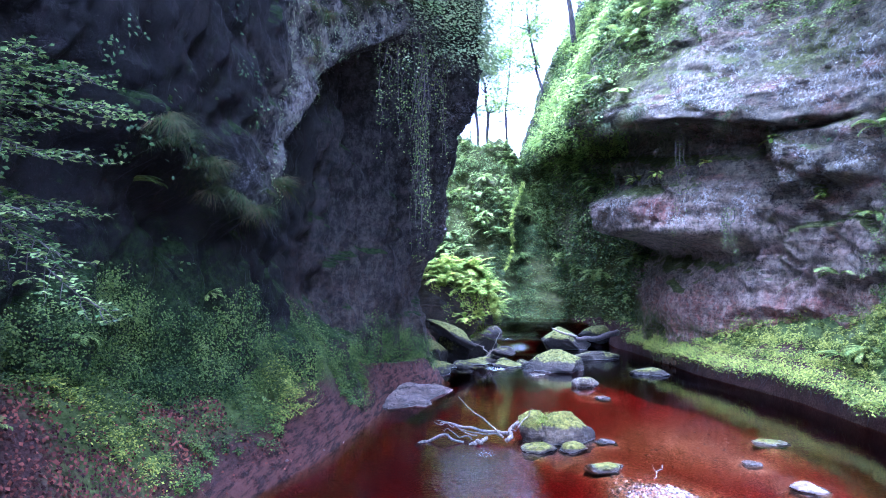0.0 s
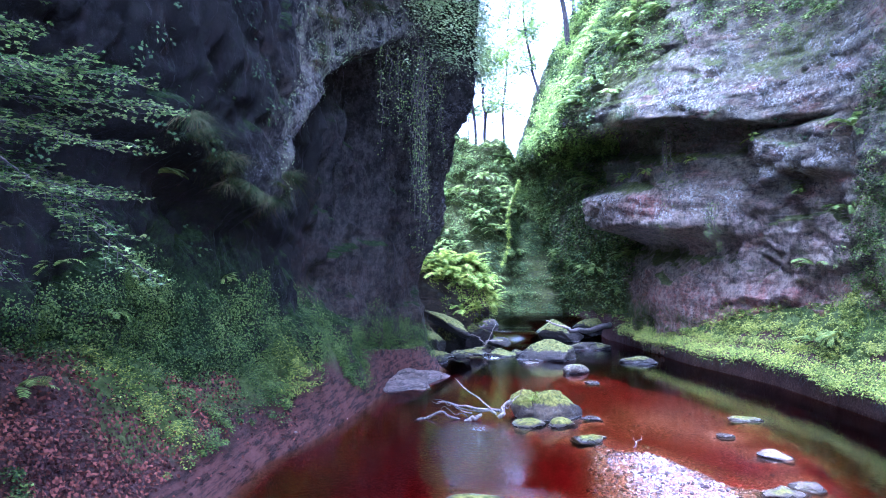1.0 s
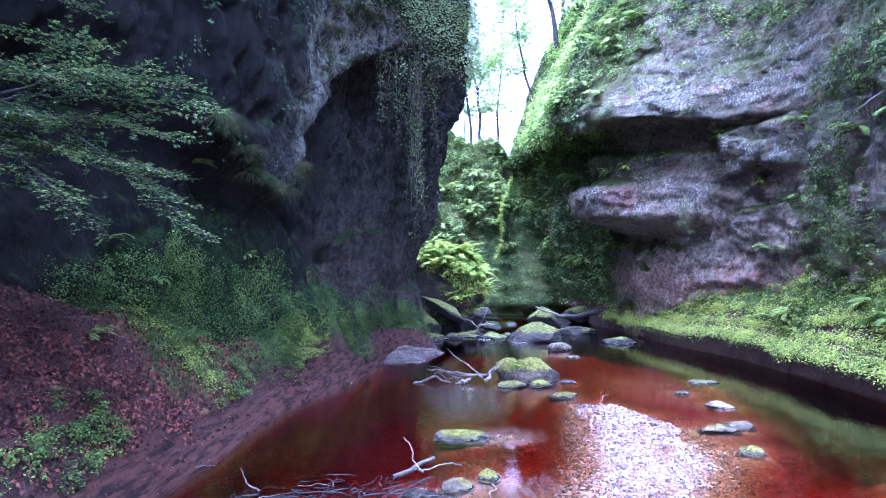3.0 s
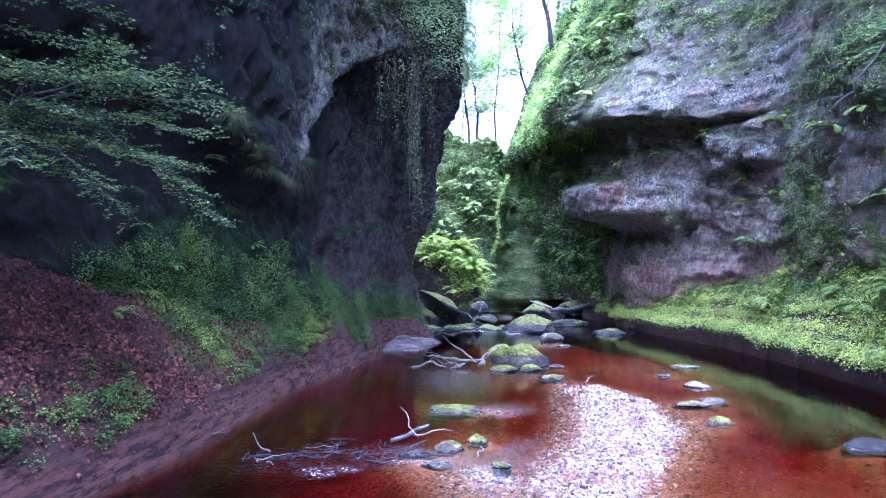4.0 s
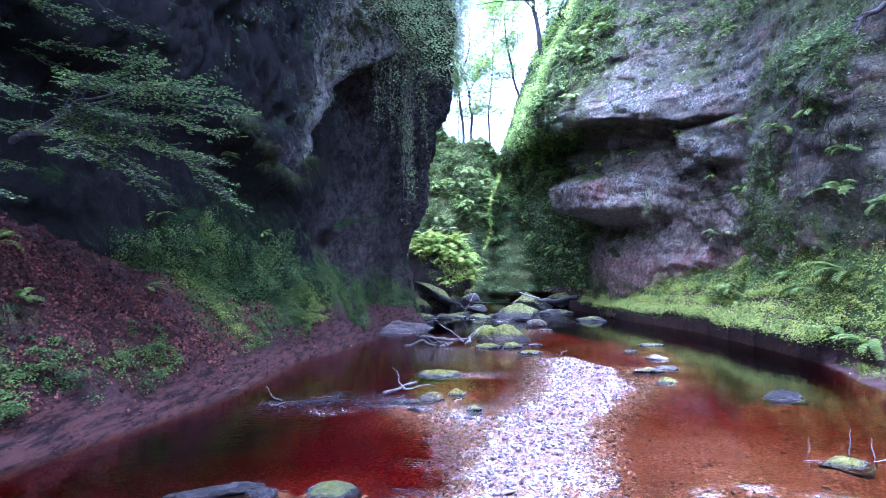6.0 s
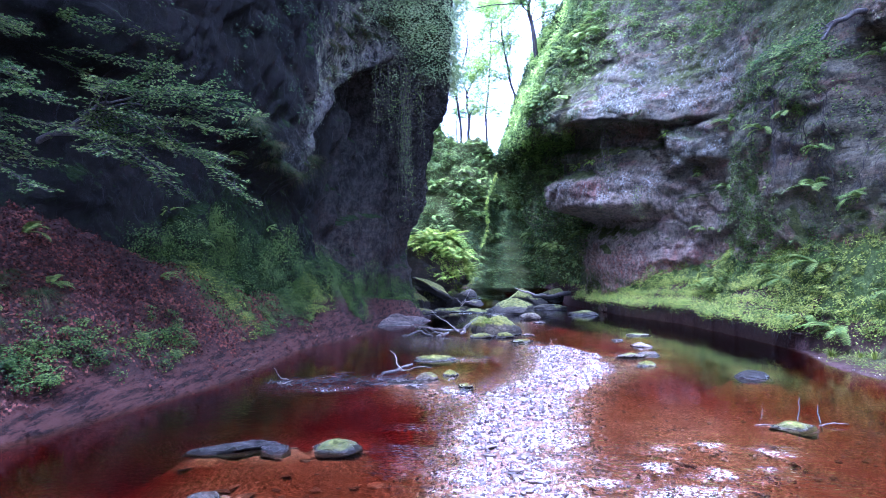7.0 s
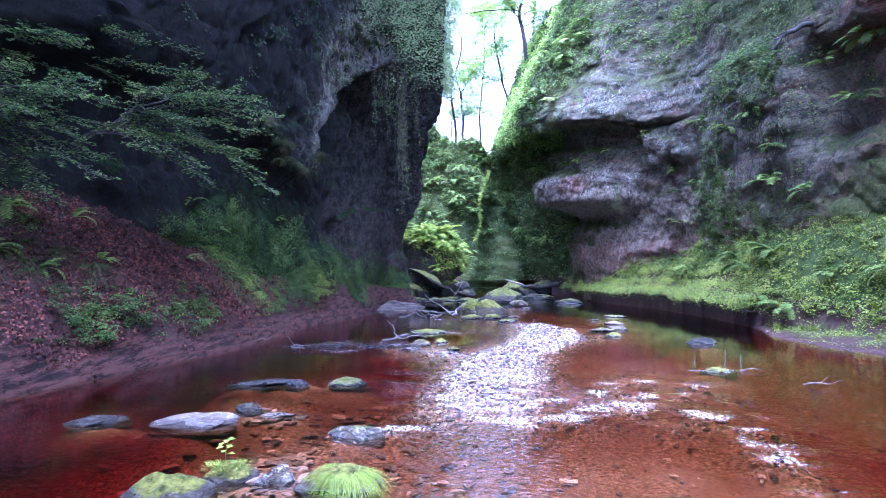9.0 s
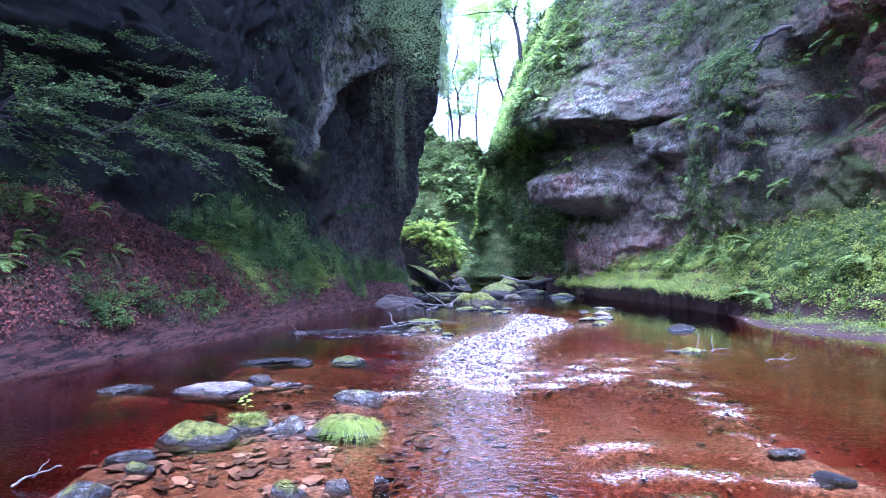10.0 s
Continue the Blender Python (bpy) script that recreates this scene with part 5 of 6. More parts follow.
def hanging_vines():
    for k, (x, y, top, low, count) in enumerate([(-0.78, 12.7, 8.4, 2.4, 12), (-0.7, 12.6, 8.3, 3.0, 8), (-0.4, 12.95, 8.2, 5.2, 5), (-1.2, 12.4, 7.9, 5.9, 5), (-1.45, 12.1, 7.7, 5.2, 4), (7.05, 15.6, 4.6, 2.6, 3), (6.1, 16.6, 6.7, 3.4, 3)]):
        paths, leaves = [], []
        for i in range(count):
            a = np.array((x + rng.normal(0, 0.09), y + rng.normal(0, 0.10), top + rng.uniform(-0.2, 0.3)))
            b = a + (rng.normal(0, 0.10), rng.normal(0, 0.10), 0)
            b[2] = low + rng.uniform(0, 0.55) * (top - low)
            path = wander(a, b, 26, 0, 0.14, 0.012 if i < 3 else 0.005, 0.003, 10 * k + i)
            paths.append(path)
            pick = path[rng.integers(0, 26, 60), :3]
            leaves.append(pick + rng.normal(0, 0.05, pick.shape))
        base = thing("hanging_vine", "pale hanging vine stems with small leaves on the cliff", "vine", group="hanging vines")
        part("stem", tube_mesh("stem", paths, mat_vine, 5), base, kind="stuff")
        p = np.concatenate(leaves)
        part("leaves", leaves_mesh("leaves", p, loosened(np.tile((0.2, -0.8, 0.4), (len(p), 1)), 0.5), rng.uniform(0.03, 0.055, len(p)), mat_airy), base, kind="stuff")


hanging_vines()


def wall_roots():
    """Dead stems and roots that hang down the near right cliff."""
    for k, (y0, y1, z0, z1, count) in enumerate([(8.2, 10.2, 2.4, 6.2, 26), (9.4, 11.0, 3.0, 7.5, 18), (5.8, 7.8, 3.2, 5.6, 16)]):
        base = thing("hanging_roots", "brown roots and dead stems hanging down the cliff", "roots", group="cliff roots")
        for i in range(count):
            y, top = rng.uniform(y0, y1), rng.uniform(0.6 * z1 + 0.4 * z0, z1)
            z = np.linspace(top, max(z0, top - rng.uniform(0.8, 2.4)), 14)
            yy = y + 0.12 * fbm(z * 1.5, i, k, 3, 170)
            path = np.stack([right_x(yy, z) - 0.06 - 0.05 * np.abs(fbm(z, i, 3, 2, 171)), yy, z, np.linspace(rng.uniform(0.005, 0.016), 0.003, 14)], 1)
            part("root", tube_mesh("root", [path], mat_bark, 5), base)
    base = thing("bare_branch", "bare curved branch leaning off the cliff", "branch", (9.0, 9.0, 6.2))
    part("stem", tube_mesh("stem", [wander((0.1, 0, 0.6), (-0.9, 0.4, -0.7), 16, 0.2, 0.12, 0.025, 0.008, 33)], mat_vine, 6), base)
    part("twig", tube_mesh("twig", [wander((-0.6, 0.3, -0.4), (-1.2, 0.9, -0.5), 10, 0, 0.08, 0.01, 0.004, 34)], mat_vine, 5), base)


wall_roots()


def ferns():
    wall = "green fern growing out of the cliff face"
    for i, (y, z, s) in enumerate([(18.9, 5.75, 0.55), (17.8, 5.8, 0.45), (16.4, 5.9, 0.35), (14.8, 6.2, 0.4), (14.0, 4.75, 0.35), (12.9, 4.2, 0.5), (12.6, 6.0, 0.7), (13.5, 2.9, 0.6), (21.2, 6.0, 0.6),
                                   (6.35, 6.5, 0.75), (5.3, 6.4, 0.6), (6.8, 5.2, 0.65), (5.6, 4.7, 0.4), (8.9, 3.65, 0.7), (7.7, 3.25, 0.6), (8.6, 4.5, 0.5), (9.6, 5.6, 0.6), (7.6, 6.3, 0.7), (10.6, 5.4, 0.6), (4.4, 5.6, 0.6)]):
        fern(float(right_x(y, z)) - 0.04, y, z, s, 200 + i, 95, 7, wall, FRONDS_BRIGHT if i < 5 else None)
    for i, (x, y, s) in enumerate([(8.95, 8.2, 0.95), (8.35, 7.9, 0.6), (8.45, 6.8, 0.75), (9.0, 5.9, 0.5), (8.75, 10.0, 0.6), (8.3, 12.2, 0.55), (8.6, 9.2, 0.6), (9.3, 4.6, 0.6), (8.2, 13.0, 0.5)]):
        fern(x, y, float(ground(x, y)), s, 240 + i, 100, 8, "large green fern arching over the bank")
    for i, (x, y, s) in enumerate([(-5.0, 1.5, 0.5), (-5.6, 1.3, 0.6), (-6.2, 2.4, 0.6), (-5.6, 3.2, 0.55), (-4.4, 5.0, 0.4), (-5.3, 0.4, 0.5), (-4.7, 2.5, 0.35)]):
        fern(x, y, float(ground(x, y)), s, 260 + i, -60, 8, "dull green fern on the leafy slope")
    for i, (y, z, s) in enumerate([(6.0, 2.9, 0.4), (7.0, 4.2, 0.4), (6.4, 2.3, 0.35), (8.3, 2.7, 0.3)]):
        fern(float(left_x(y, z)) + 0.03, y, z, s, 280 + i, -95, 6, wall)
    for i in range(60):
        x = rng.uniform(-1.5, 3.2)
        z = (0.15 + 0.83 * rng.uniform(0, 1) ** 0.6) * float(back_top(x))
        fern(x, float(back_y(x, z)) - 0.1, z, rng.uniform(0.5, 0.85), 600 + i, 180, 7, "pale green fern at the head of the gorge")
    for i in range(22):
        y = rng.uniform(17.5, 23)
        z = float(lip_height(y)) + rng.uniform(0.6, 4.5)
        fern(float(right_x(y, z)) - 0.05, y, z, rng.uniform(0.5, 0.9), 500 + i, 140, 7, "arching fern on the upper cliff slope")
    for i in range(20):
        y, z = rng.uniform(21.5, 27), rng.uniform(1.5, 9)
        fern(float(right_x(y, z)) - 0.05, y, z, rng.uniform(0.6, 1.0), 340 + i, 130, 7, wall)


ferns()


def fern_mound():
    """The bright mound at the cascade."""
    me = rock_mesh("mound", (3.0, 2.0, 1.8), 91, mat_boulder, 5, 0.5, 1.0, 0, foot=1.5)
    ob = thing("mossy_mound", "mossy rock mound covered in bright ferns", "mound", pose(-0.2, 20.9, 1.65, 0, 30, 0), mesh=me)
    v = np.array([x.co for x in me.vertices])
    nrm = np.array([x.normal for x in me.vertices])
    top = np.where(nrm[:, 2] > 0.05)[0]
    pick = rng.choice(top, 520)
    m = np.array(pose(-0.2, 20.9, 1.65, 0, 30, 0))
    c = v[pick] @ m[:3, :3].T + m[:3, 3]
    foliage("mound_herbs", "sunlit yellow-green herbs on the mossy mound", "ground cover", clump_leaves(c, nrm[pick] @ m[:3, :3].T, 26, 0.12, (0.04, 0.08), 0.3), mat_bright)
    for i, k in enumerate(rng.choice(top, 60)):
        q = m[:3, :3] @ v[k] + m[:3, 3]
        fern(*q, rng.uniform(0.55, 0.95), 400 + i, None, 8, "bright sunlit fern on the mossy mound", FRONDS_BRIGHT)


fern_mound()


def grass():
    spots = []
    for y in np.linspace(6.6, 8.9, 26):
        z = float(rim_left(y)) + 0.25 + rng.uniform(-0.1, 0.25)
        spots.append((float(left_x(y, z)) + 0.02, y, z))
    for y in np.linspace(9.8, 13.4, 34):
        z = float(rim_left(y)) + rng.uniform(0.9, 1.9)
        spots.append((float(left_x(y, z)) + 0.02, y, z))
    for i, s in enumerate(spots):
        thing("grass_tuft", "drooping woodrush tuft on the shaded cliff ledge", "grass", pose(*s, 0, 25, rng.uniform(0, 360)) @ Matrix.Scale(rng.uniform(0.4, 0.7), 4), "grass tufts", mesh=TUFTS[i % 3])
    for i in range(16):
        y = rng.uniform(15, 20.5)
        z = float(lip_height(y)) + rng.uniform(0.1, 0.6)
        thing("grass_tuft", "green grass tuft on the sandstone ledge", "grass", pose(float(right_x(y, z)), y, z, 0, -25, rng.uniform(0, 360)) @ Matrix.Scale(rng.uniform(0.5, 0.9), 4), "grass tufts", mesh=TUFTS[i % 3])
    for i in range(14):
        x, y = rng.uniform(-6.5, -4.6), rng.uniform(-1.0, 2.6)
        thing("grass_tuft", "dry woodrush tuft on the leafy slope", "grass", pose(x, y, float(ground(x, y)), 0, 0, rng.uniform(0, 360)) @ Matrix.Scale(rng.uniform(0.5, 0.8), 4), "grass tufts", mesh=TUFTS[i % 3])
    bright = [tuft_mesh("grass", s, 420, 0.30, mat_grass, 0.65, 1.9, 0.13, 0.0013) for s in (11, 12)]
    for x, y, z, s in [(0.46, -3.22, 0.09, 0.6), (0.36, -3.24, 0.10, 0.5), (0.53, -3.12, 0.07, 0.5), (0.30, -3.1, 0.10, 0.42)]:
        thing("grass_tuft", "bright green grass tuft on a mossy stone", "grass", pose(x, y, z, 0, 0, x * 900) @ Matrix.Scale(s, 4), "stone grass", mesh=bright[int(z * 100) % 2])
    short = tuft_mesh("grass", 13, 120, 0.16, mat_grass, 0.8, 0.7, 0.22, 0.004)
    for x, y, z, s in [(1.55, 10.45, 0.33, 1.0), (1.7, 10.65, 0.38, 1.1), (1.45, 10.7, 0.3, 1.0), (-0.47, -3.05, 0.09, 0.5), (-0.38, -3.0, 0.09, 0.45)]:
        thing("grass_tuft", "short grass growing in moss on a stone", "grass", pose(x, y, z, 0, 0, x * 700) @ Matrix.Scale(s, 4), "stone grass", mesh=short)
    # seedling on the round mossy stone
    base = thing("seedling", "small green seedling on a mossy stone", "plant", (-0.46, -2.98, 0.1))
    part("stem", tube_mesh("stem", [wander((0, 0, 0), (0.02, 0, 0.17), 6, 0, 0.01, 0.004, 0.002, 3)], mat_grass, 5), base)
    a = np.arange(9) * 2.4
    lp = np.stack([np.cos(a) * 0.008, np.sin(a) * 0.008, 0.06 + 0.012 * np.arange(9)], 1)
    part("leaves", leaves_mesh("leaves", lp, loosened(np.tile((0, 0, 1.0), (9, 1)), 0.2), np.full(9, 0.06), mat_bright, spin=a), base)
    # tall grass and rushes on the near right shore
    rush = [tuft_mesh("rush", s, 60, 0.42, mat_grass, 0.5, 0.6, 0.1, 0.006) for s in (21, 22)]
    for i in range(26):
        y = rng.uniform(1.0, 7.2)
        x = float(bank_right(y)) - rng.uniform(-0.5, 0.35)
        thing("grass_tuft", "fresh green grass tuft at the foot of the bank", "grass", pose(x, y, float(ground(x, y)), 0, 0, rng.uniform(0, 360)) @ Matrix.Scale(rng.uniform(0.5, 0.9), 4), "shore grass", mesh=rush[i % 2])


grass()


def beech(name_label, foot, bend, tips, seed):
    """A young beech: stem, limbs that reach out level, and flat sprays of leaves."""
    r = np.random.default_rng(seed)
    tree = thing("beech_tree", name_label, "tree", foot)
    f = np.array(foot)
    stem = wander(f - f, np.array(bend) - f, 14, -0.15, 0.15, 0.07, 0.03, seed)
    part("trunk", tube_mesh("trunk", [stem], mat_bark, 8), tree)
    for k, tip in enumerate(tips):
        start = stem[int(r.integers(6, 14)), :3]
        limb = wander(start, np.array(tip) - f, 22, -0.12, 0.12, 0.018, 0.003, seed * 31 + k)
        paths, leaf_at, leaf_n, leaf_s, leaf_turn = [limb], [], [], [], []
        length = np.linalg.norm(limb[-1, :3] - limb[0, :3])
        for i in range(7, 22):
            ahead = limb[min(i + 1, 21), :3] - limb[i - 1, :3]
            ahead /= np.linalg.norm(ahead)
            for side in (-1, 1):
                across = np.cross((0, 0, 1), ahead) * side
                out = ahead * 0.75 + across * 0.75 + (0, 0, r.normal(-0.08, 0.10))
                out /= np.linalg.norm(out)
                size = (0.12 + 0.5 * math.sin(math.pi * (i - 5) / 18)) * r.uniform(0.5, 1.0) * min(1, length / 1.6)
                twig = wander(limb[i, :3], limb[i, :3] + out * size, 8, 0.03, 0.03, 0.004, 0.0015, seed + i * 7 + side)
                paths.append(twig)
                steps = max(3, int(size / 0.034))
                for j in range(steps):
                    q = twig[min(7, int(8 * (j + 0.5) / steps)), :3] + out * r.uniform(-0.02, 0.02)
                    for s2 in (-1, 1):
                        d = out * 0.7 + np.cross((0, 0, 1), out) * s2 * 0.8
                        leaf_at.append(q)
                        leaf_n.append((r.normal(0, 0.22), r.normal(0, 0.22), 1))
                        leaf_s.append(r.uniform(0.042, 0.068))
                        leaf_turn.append(math.atan2(-d[0], d[1]))
        limb_ob = part("limb", tube_mesh("limb", paths, mat_bark, 4), tree, kind="stuff")
        n = np.array(leaf_n)
        n /= np.linalg.norm(n, axis=1, keepdims=True)
        # along = v * cos - u * sin in frames_from; near level leaves have u = (0, -1, 0), v = (1, 0, 0) for upright normals
        part("leaf_spray", leaves_mesh("leaf_spray", np.array(leaf_at), n, np.array(leaf_s), mat_beech, spin=np.array(leaf_turn) + math.pi / 2), limb_ob, kind="stuff")
    return tree


def beeches():
    tips = [(-2.25, 3.85, 4.29), (-2.2, 3.5, 2.85), (-2.9, 2.9, 4.4), (-2.6, 3.3, 3.5), (-3.2, 2.6, 3.15), (-3.0, 3.8, 4.75), (-3.6, 3.6, 5.0), (-3.4, 2.5, 3.9), (-2.5, 3.7, 3.95),
            (-2.45, 3.4, 3.15), (-3.85, 2.5, 4.4), (-3.6, 2.0, 3.3), (-3.9, 3.2, 4.0), (-2.8, 4.2, 3.6), (-3.3, 4.2, 4.3), (-3.1, 3.1, 2.9), (-2.65, 3.9, 4.6), (-3.3, 3.2, 3.6)]
    beech("young beech with level sprays of leaves over the bank", (-6.6, 4.0, 3.2), (-4.6, 3.6, 4.4), tips, 5)
    tips = [(-3.95, 2.2, 3.6), (-3.75, 0.9, 2.75), (-3.7, 0.6, 3.95), (-4.5, 0.9, 2.5), (-4.2, 1.1, 3.3), (-4.6, 1.3, 4.0), (-4.0, 1.6, 3.95), (-4.4, 0.4, 3.5), (-5.0, 0.6, 3.0), (-4.8, 1.5, 3.6), (-4.3, 1.9, 3.2), (-5.0, 1.0, 4.3)]
    beech("young beech leaning out from the leafy slope", (-7.2, 1.2, 3.4), (-5.6, 1.2, 3.6), tips, 6)
    tips = [(-4.6, 3.5, 5.6), (-4.2, 4.8, 5.8), (-5.2, 2.5, 5.2), (-4.8, 1.8, 5.0), (-5.5, 1.0, 4.9), (-3.9, 4.3, 5.2), (-5.6, 3.2, 4.6), (-5.0, 4.4, 4.9), (-5.8, 2.0, 4.4)]
    beech("shaded beech boughs high on the slope", (-8.2, 3.0, 4.6), (-6.2, 3.0, 5.4), tips, 7)

    x = float(right_x(7.4, 7.2)) + 0.1
    beech("small beech bough hanging out from the cliff", (x, 7.4, 7.2), (8.3, 6.9, 6.4), [(7.1, 6.5, 5.75), (7.0, 6.9, 6.0), (7.6, 6.2, 5.8), (7.4, 7.1, 6.25), (7.3, 6.4, 6.05), (8.0, 7.3, 5.9)], 9)


beeches()


def far_trees():
    def tree(label, foot, top, thick, spread, leaves, seed, leaf=(0.07, 0.14)):
        r = np.random.default_rng(seed)
        base = thing("tree", label, "tree", foot, group="trees on the rim")
        f = np.array(foot)
        trunk = wander(f * 0, np.array(top) - f, 16, 0, 0.35, 0.13 * thick, 0.04 * thick, seed)
        limbs, centres = [trunk], []
        for k in range(14):
            s = trunk[int(r.integers(4, 16)), :3]
            e = s + np.array((r.normal(0, spread), r.normal(0, spread), r.uniform(0.1, 1.4)))
            limbs.append(wander(s, e, 9, -0.1, 0.2, 0.035 * thick, 0.01 * thick, seed * 17 + k))
            centres += list(limbs[-1][4:, :3])
        part("trunk", tube_mesh("trunk", limbs, mat_bark, 6), base, kind="stuff")
        c = np.array(centres)
        c = c[r.integers(0, len(c), leaves // 16)] + r.normal(0, 0.25, (leaves // 16, 3))
        p, n, s = clump_leaves(c, np.tile((0, 0, 1.0), (len(c), 1)), 16, 0.22, leaf)
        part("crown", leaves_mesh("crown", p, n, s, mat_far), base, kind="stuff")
    tree("slender leaning tree with pale leaves on the rim", (1.5, 32, 8.2), (1.0, 32, 17), 0.9, 1.9, 6400, 1, (0.11, 0.19))
    tree("thin pale tree on the far rim", (2.4, 36, 8.3), (3.2, 35, 20), 0.7, 2.2, 6400, 2, (0.11, 0.19))
    tree("slender tree with bright leaves in the notch", (0.9, 34, 9.0), (0.2, 33, 19), 0.8, 1.4, 9000, 8, (0.10, 0.18))
    tree("slender tree leaning over the notch", (4.3, 30, 10.5), (3.0, 30, 18), 0.7, 1.3, 9600, 9, (0.10, 0.17))
    tree("pale leafy tree above the cliff", (4.6, 24.5, 12.2), (4.0, 24, 18), 1, 1.4, 9000, 3, (0.08, 0.15))
    tree("pale leafy tree above the cliff", (5.6, 27, 13.0), (5.0, 27, 19), 1, 1.6, 4200, 4)
    tree("leafy tree on the cliff top", (-1.0, 17, 13.4), (0.8, 16.5, 17), 1, 1.1, 4200, 5)
    # woodland out of view along both rims, added to shade the cliffs
    for i, (y, out) in enumerate([(-11, 1), (-7.5, 0), (-4, 1.2), (-0.5, 0.2), (3, 1.0), (6, 0.2), (8.8, 0.8)]):
        x = float(left_x(y, 13.5)) - 1.0 - out
        tree("unseen woodland tree added to shade the gorge", (x, y, 14.2), (x + 4.6, y + 0.5, 17.5), 1, 2.2, 4200, 20 + i, (0.26, 0.42))
    for i, (y, out) in enumerate([(-11, 0), (-7, 1), (-3, 0.3), (1, 1.0), (4.5, 0), (8, 0.6), (11, 1.2), (14.5, 0.5), (17.8, 1.0)]):
        x = float(right_x(y, 14.5)) + 1.0 + out
        tree("unseen woodland tree added to shade the gorge", (x, y, 15.2), (x - 4.4, y + 0.5, 18.5), 1, 2.0, 4000, 40 + i, (0.2, 0.34))
    tree("far tree with pale leaves", (0.2, 42, 8.8), (0.5, 42, 20), 0.5, 2.0, 2200, 6)
    tree("far tree with pale leaves", (5.5, 44, 9.0), (5.0, 44, 21), 0.5, 2.2, 2200, 7)


far_trees()


# ---- rock shelf, wood and stones ----
def shelf_and_wood():
    base = thing("rock_shelf", "pale layered rock shelf at the water's edge", "rock shelf", (-0.9, 14.3, 0))
    for i, (x, y, z, sx, sy, sz, turn) in enumerate([(-0.1, 0.0, 0.0, 1.9, 2.6, 0.46, 10), (0.2, 0.6, 0.14, 1.3, 2.0, 0.44, 20), (-0.35, 0.2, 0.22, 1.3, 2.2, 0.50, 5), (0.15, -0.9, 0.0, 1.0, 1.0, 0.34, 30), (-0.4, 1.1, 0.4, 0.9, 1.4, 0.5, 15)]):
        part("slab", rock_mesh("slab", (sx, sy, sz), 120 + i, mat_shelf, 5, 0.0, 0.12, 0.3), base, at=pose(x - 0.15, y, z * 0.4 - 0.06, 0, 5, turn))
    # driftwood caught on the large boulder
    base = thing("driftwood", "bleached branch caught against the mossy boulder", "driftwood", (0.2, 10.3, 0))
    w = [((-0.9, 0.0, -0.05), (-0.05, 0.05, 0.0), -0.10, 0.05, 0.03), ((0.75, 0.1, 0.15), (-0.5, 0.9, 0.12), 0, 0.05, 0.02), ((0.65, 0.05, 0.1), (-0.15, 0.9, 0.62), 0, 0.03, 0.01), ((0.6, 0.1, 0.1), (-0.55, 0.4, 0.3), 0, 0.022, 0.008),
         ((0.7, 0.0, 0.05), (0.95, 0.3, 0.3), 0, 0.06, 0.05), ((0.2, 0.3, 0.05), (-0.6, 0.6, 0.22), 0, 0.02, 0.008), ((0.1, 0.2, 0.0), (-0.4, 0.15, 0.18), 0, 0.02, 0.01), ((0.8, 0.1, 0.2), (1.2, 0.2, 0.55), 0, 0.02, 0.008), ((0.1, -0.1, -0.02), (0.35, 0.05, 0.1), 0, 0.06, 0.05)]
    for i, (a, b, sag, r0, r1) in enumerate(w):
        part("branch", tube_mesh("branch", [wander(a, b, 16, sag, 0.10, r0 * 0.7, r1 * 0.7, 130 + i)], mat_bare if i % 3 else mat_vine, 7), base)
    base = thing("fallen_log", "dark fallen log lying across the boulders", "log", (5.2, 22.0, 0.5))
    part("trunk", tube_mesh("trunk", [wander((-1.3, -1.2, 0.05), (1.1, 1.3, 0.2), 18, 0, 0.16, 0.08, 0.12, 150)], mat_bark, 10), base)
    part("branch", tube_mesh("branch", [wander((-1.2, -1.0, 0.1), (-2.0, -0.6, 0.35), 10, 0, 0.08, 0.05, 0.03, 151)], mat_bare, 7), base)
    base = thing("fallen_branch", "bare twiggy branch lying by the cascade", "branch", (0.9, 19.0, 0.2))
    for i, (a, b) in enumerate([((-0.1, 0, 0), (0.35, 0.3, 0.75)), ((0, 0, 0.1), (-0.5, 0.2, 0.4)), ((0.1, 0.1, 0.2), (0.6, -0.1, 0.2)), ((-0.1, 0, 0.1), (0.1, -0.4, 0.3))]):
        part("twig", tube_mesh("twig", [wander(a, b, 10, 0, 0.08, 0.02, 0.008, 160 + i)], mat_bare, 5), base)
    # twig dam across the pool
    base = thing("twig_dam", "low dam of wet twigs and branches in the stream", "driftwood", (-0.7, 3.9, 0))
    part("branch", tube_mesh("branch", [wander((0.35, 0.45, 0.05), (0.8, 0.95, 0.12), 10, 0, 0.03, 0.032, 0.026, 170)], mat_bark, 8), base, "thick bleached branch")
    for i in range(110):
        x = rng.uniform(-1.35, 0.75)
        a = np.array((x, 0.12 * x + rng.normal(0, 0.22), rng.uniform(-0.03, 0.04)))
        turn, size = rng.normal(0.1, 0.9), rng.uniform(0.1, 0.42)
        b = a + (math.cos(turn) * size, math.sin(turn) * size, rng.uniform(-0.02, 0.06))
        part("twig", tube_mesh("twig", [wander(a, b, 7, 0, 0.03, rng.uniform(0.004, 0.012), 0.003, 180 + i)], mat_bare if i % 14 == 0 else mat_wet_wood, 5), base)
    for a, b in (((0.7, 0.5, 0.1), (0.42, 1.0, 0.36)), ((0.6, 0.6, 0.1), (1.15, 0.75, 0.10)), ((-1.1, 0.1, 0.0), (-1.45, 0.45, 0.14)), ((1.5, 0.4, 0.0), (1.45, -0.2, 0.05))):
        part("twig", tube_mesh("twig", [wander(a, b, 9, 0, 0.05, 0.012, 0.005, 240 + a[0])], mat_bare, 5), base)
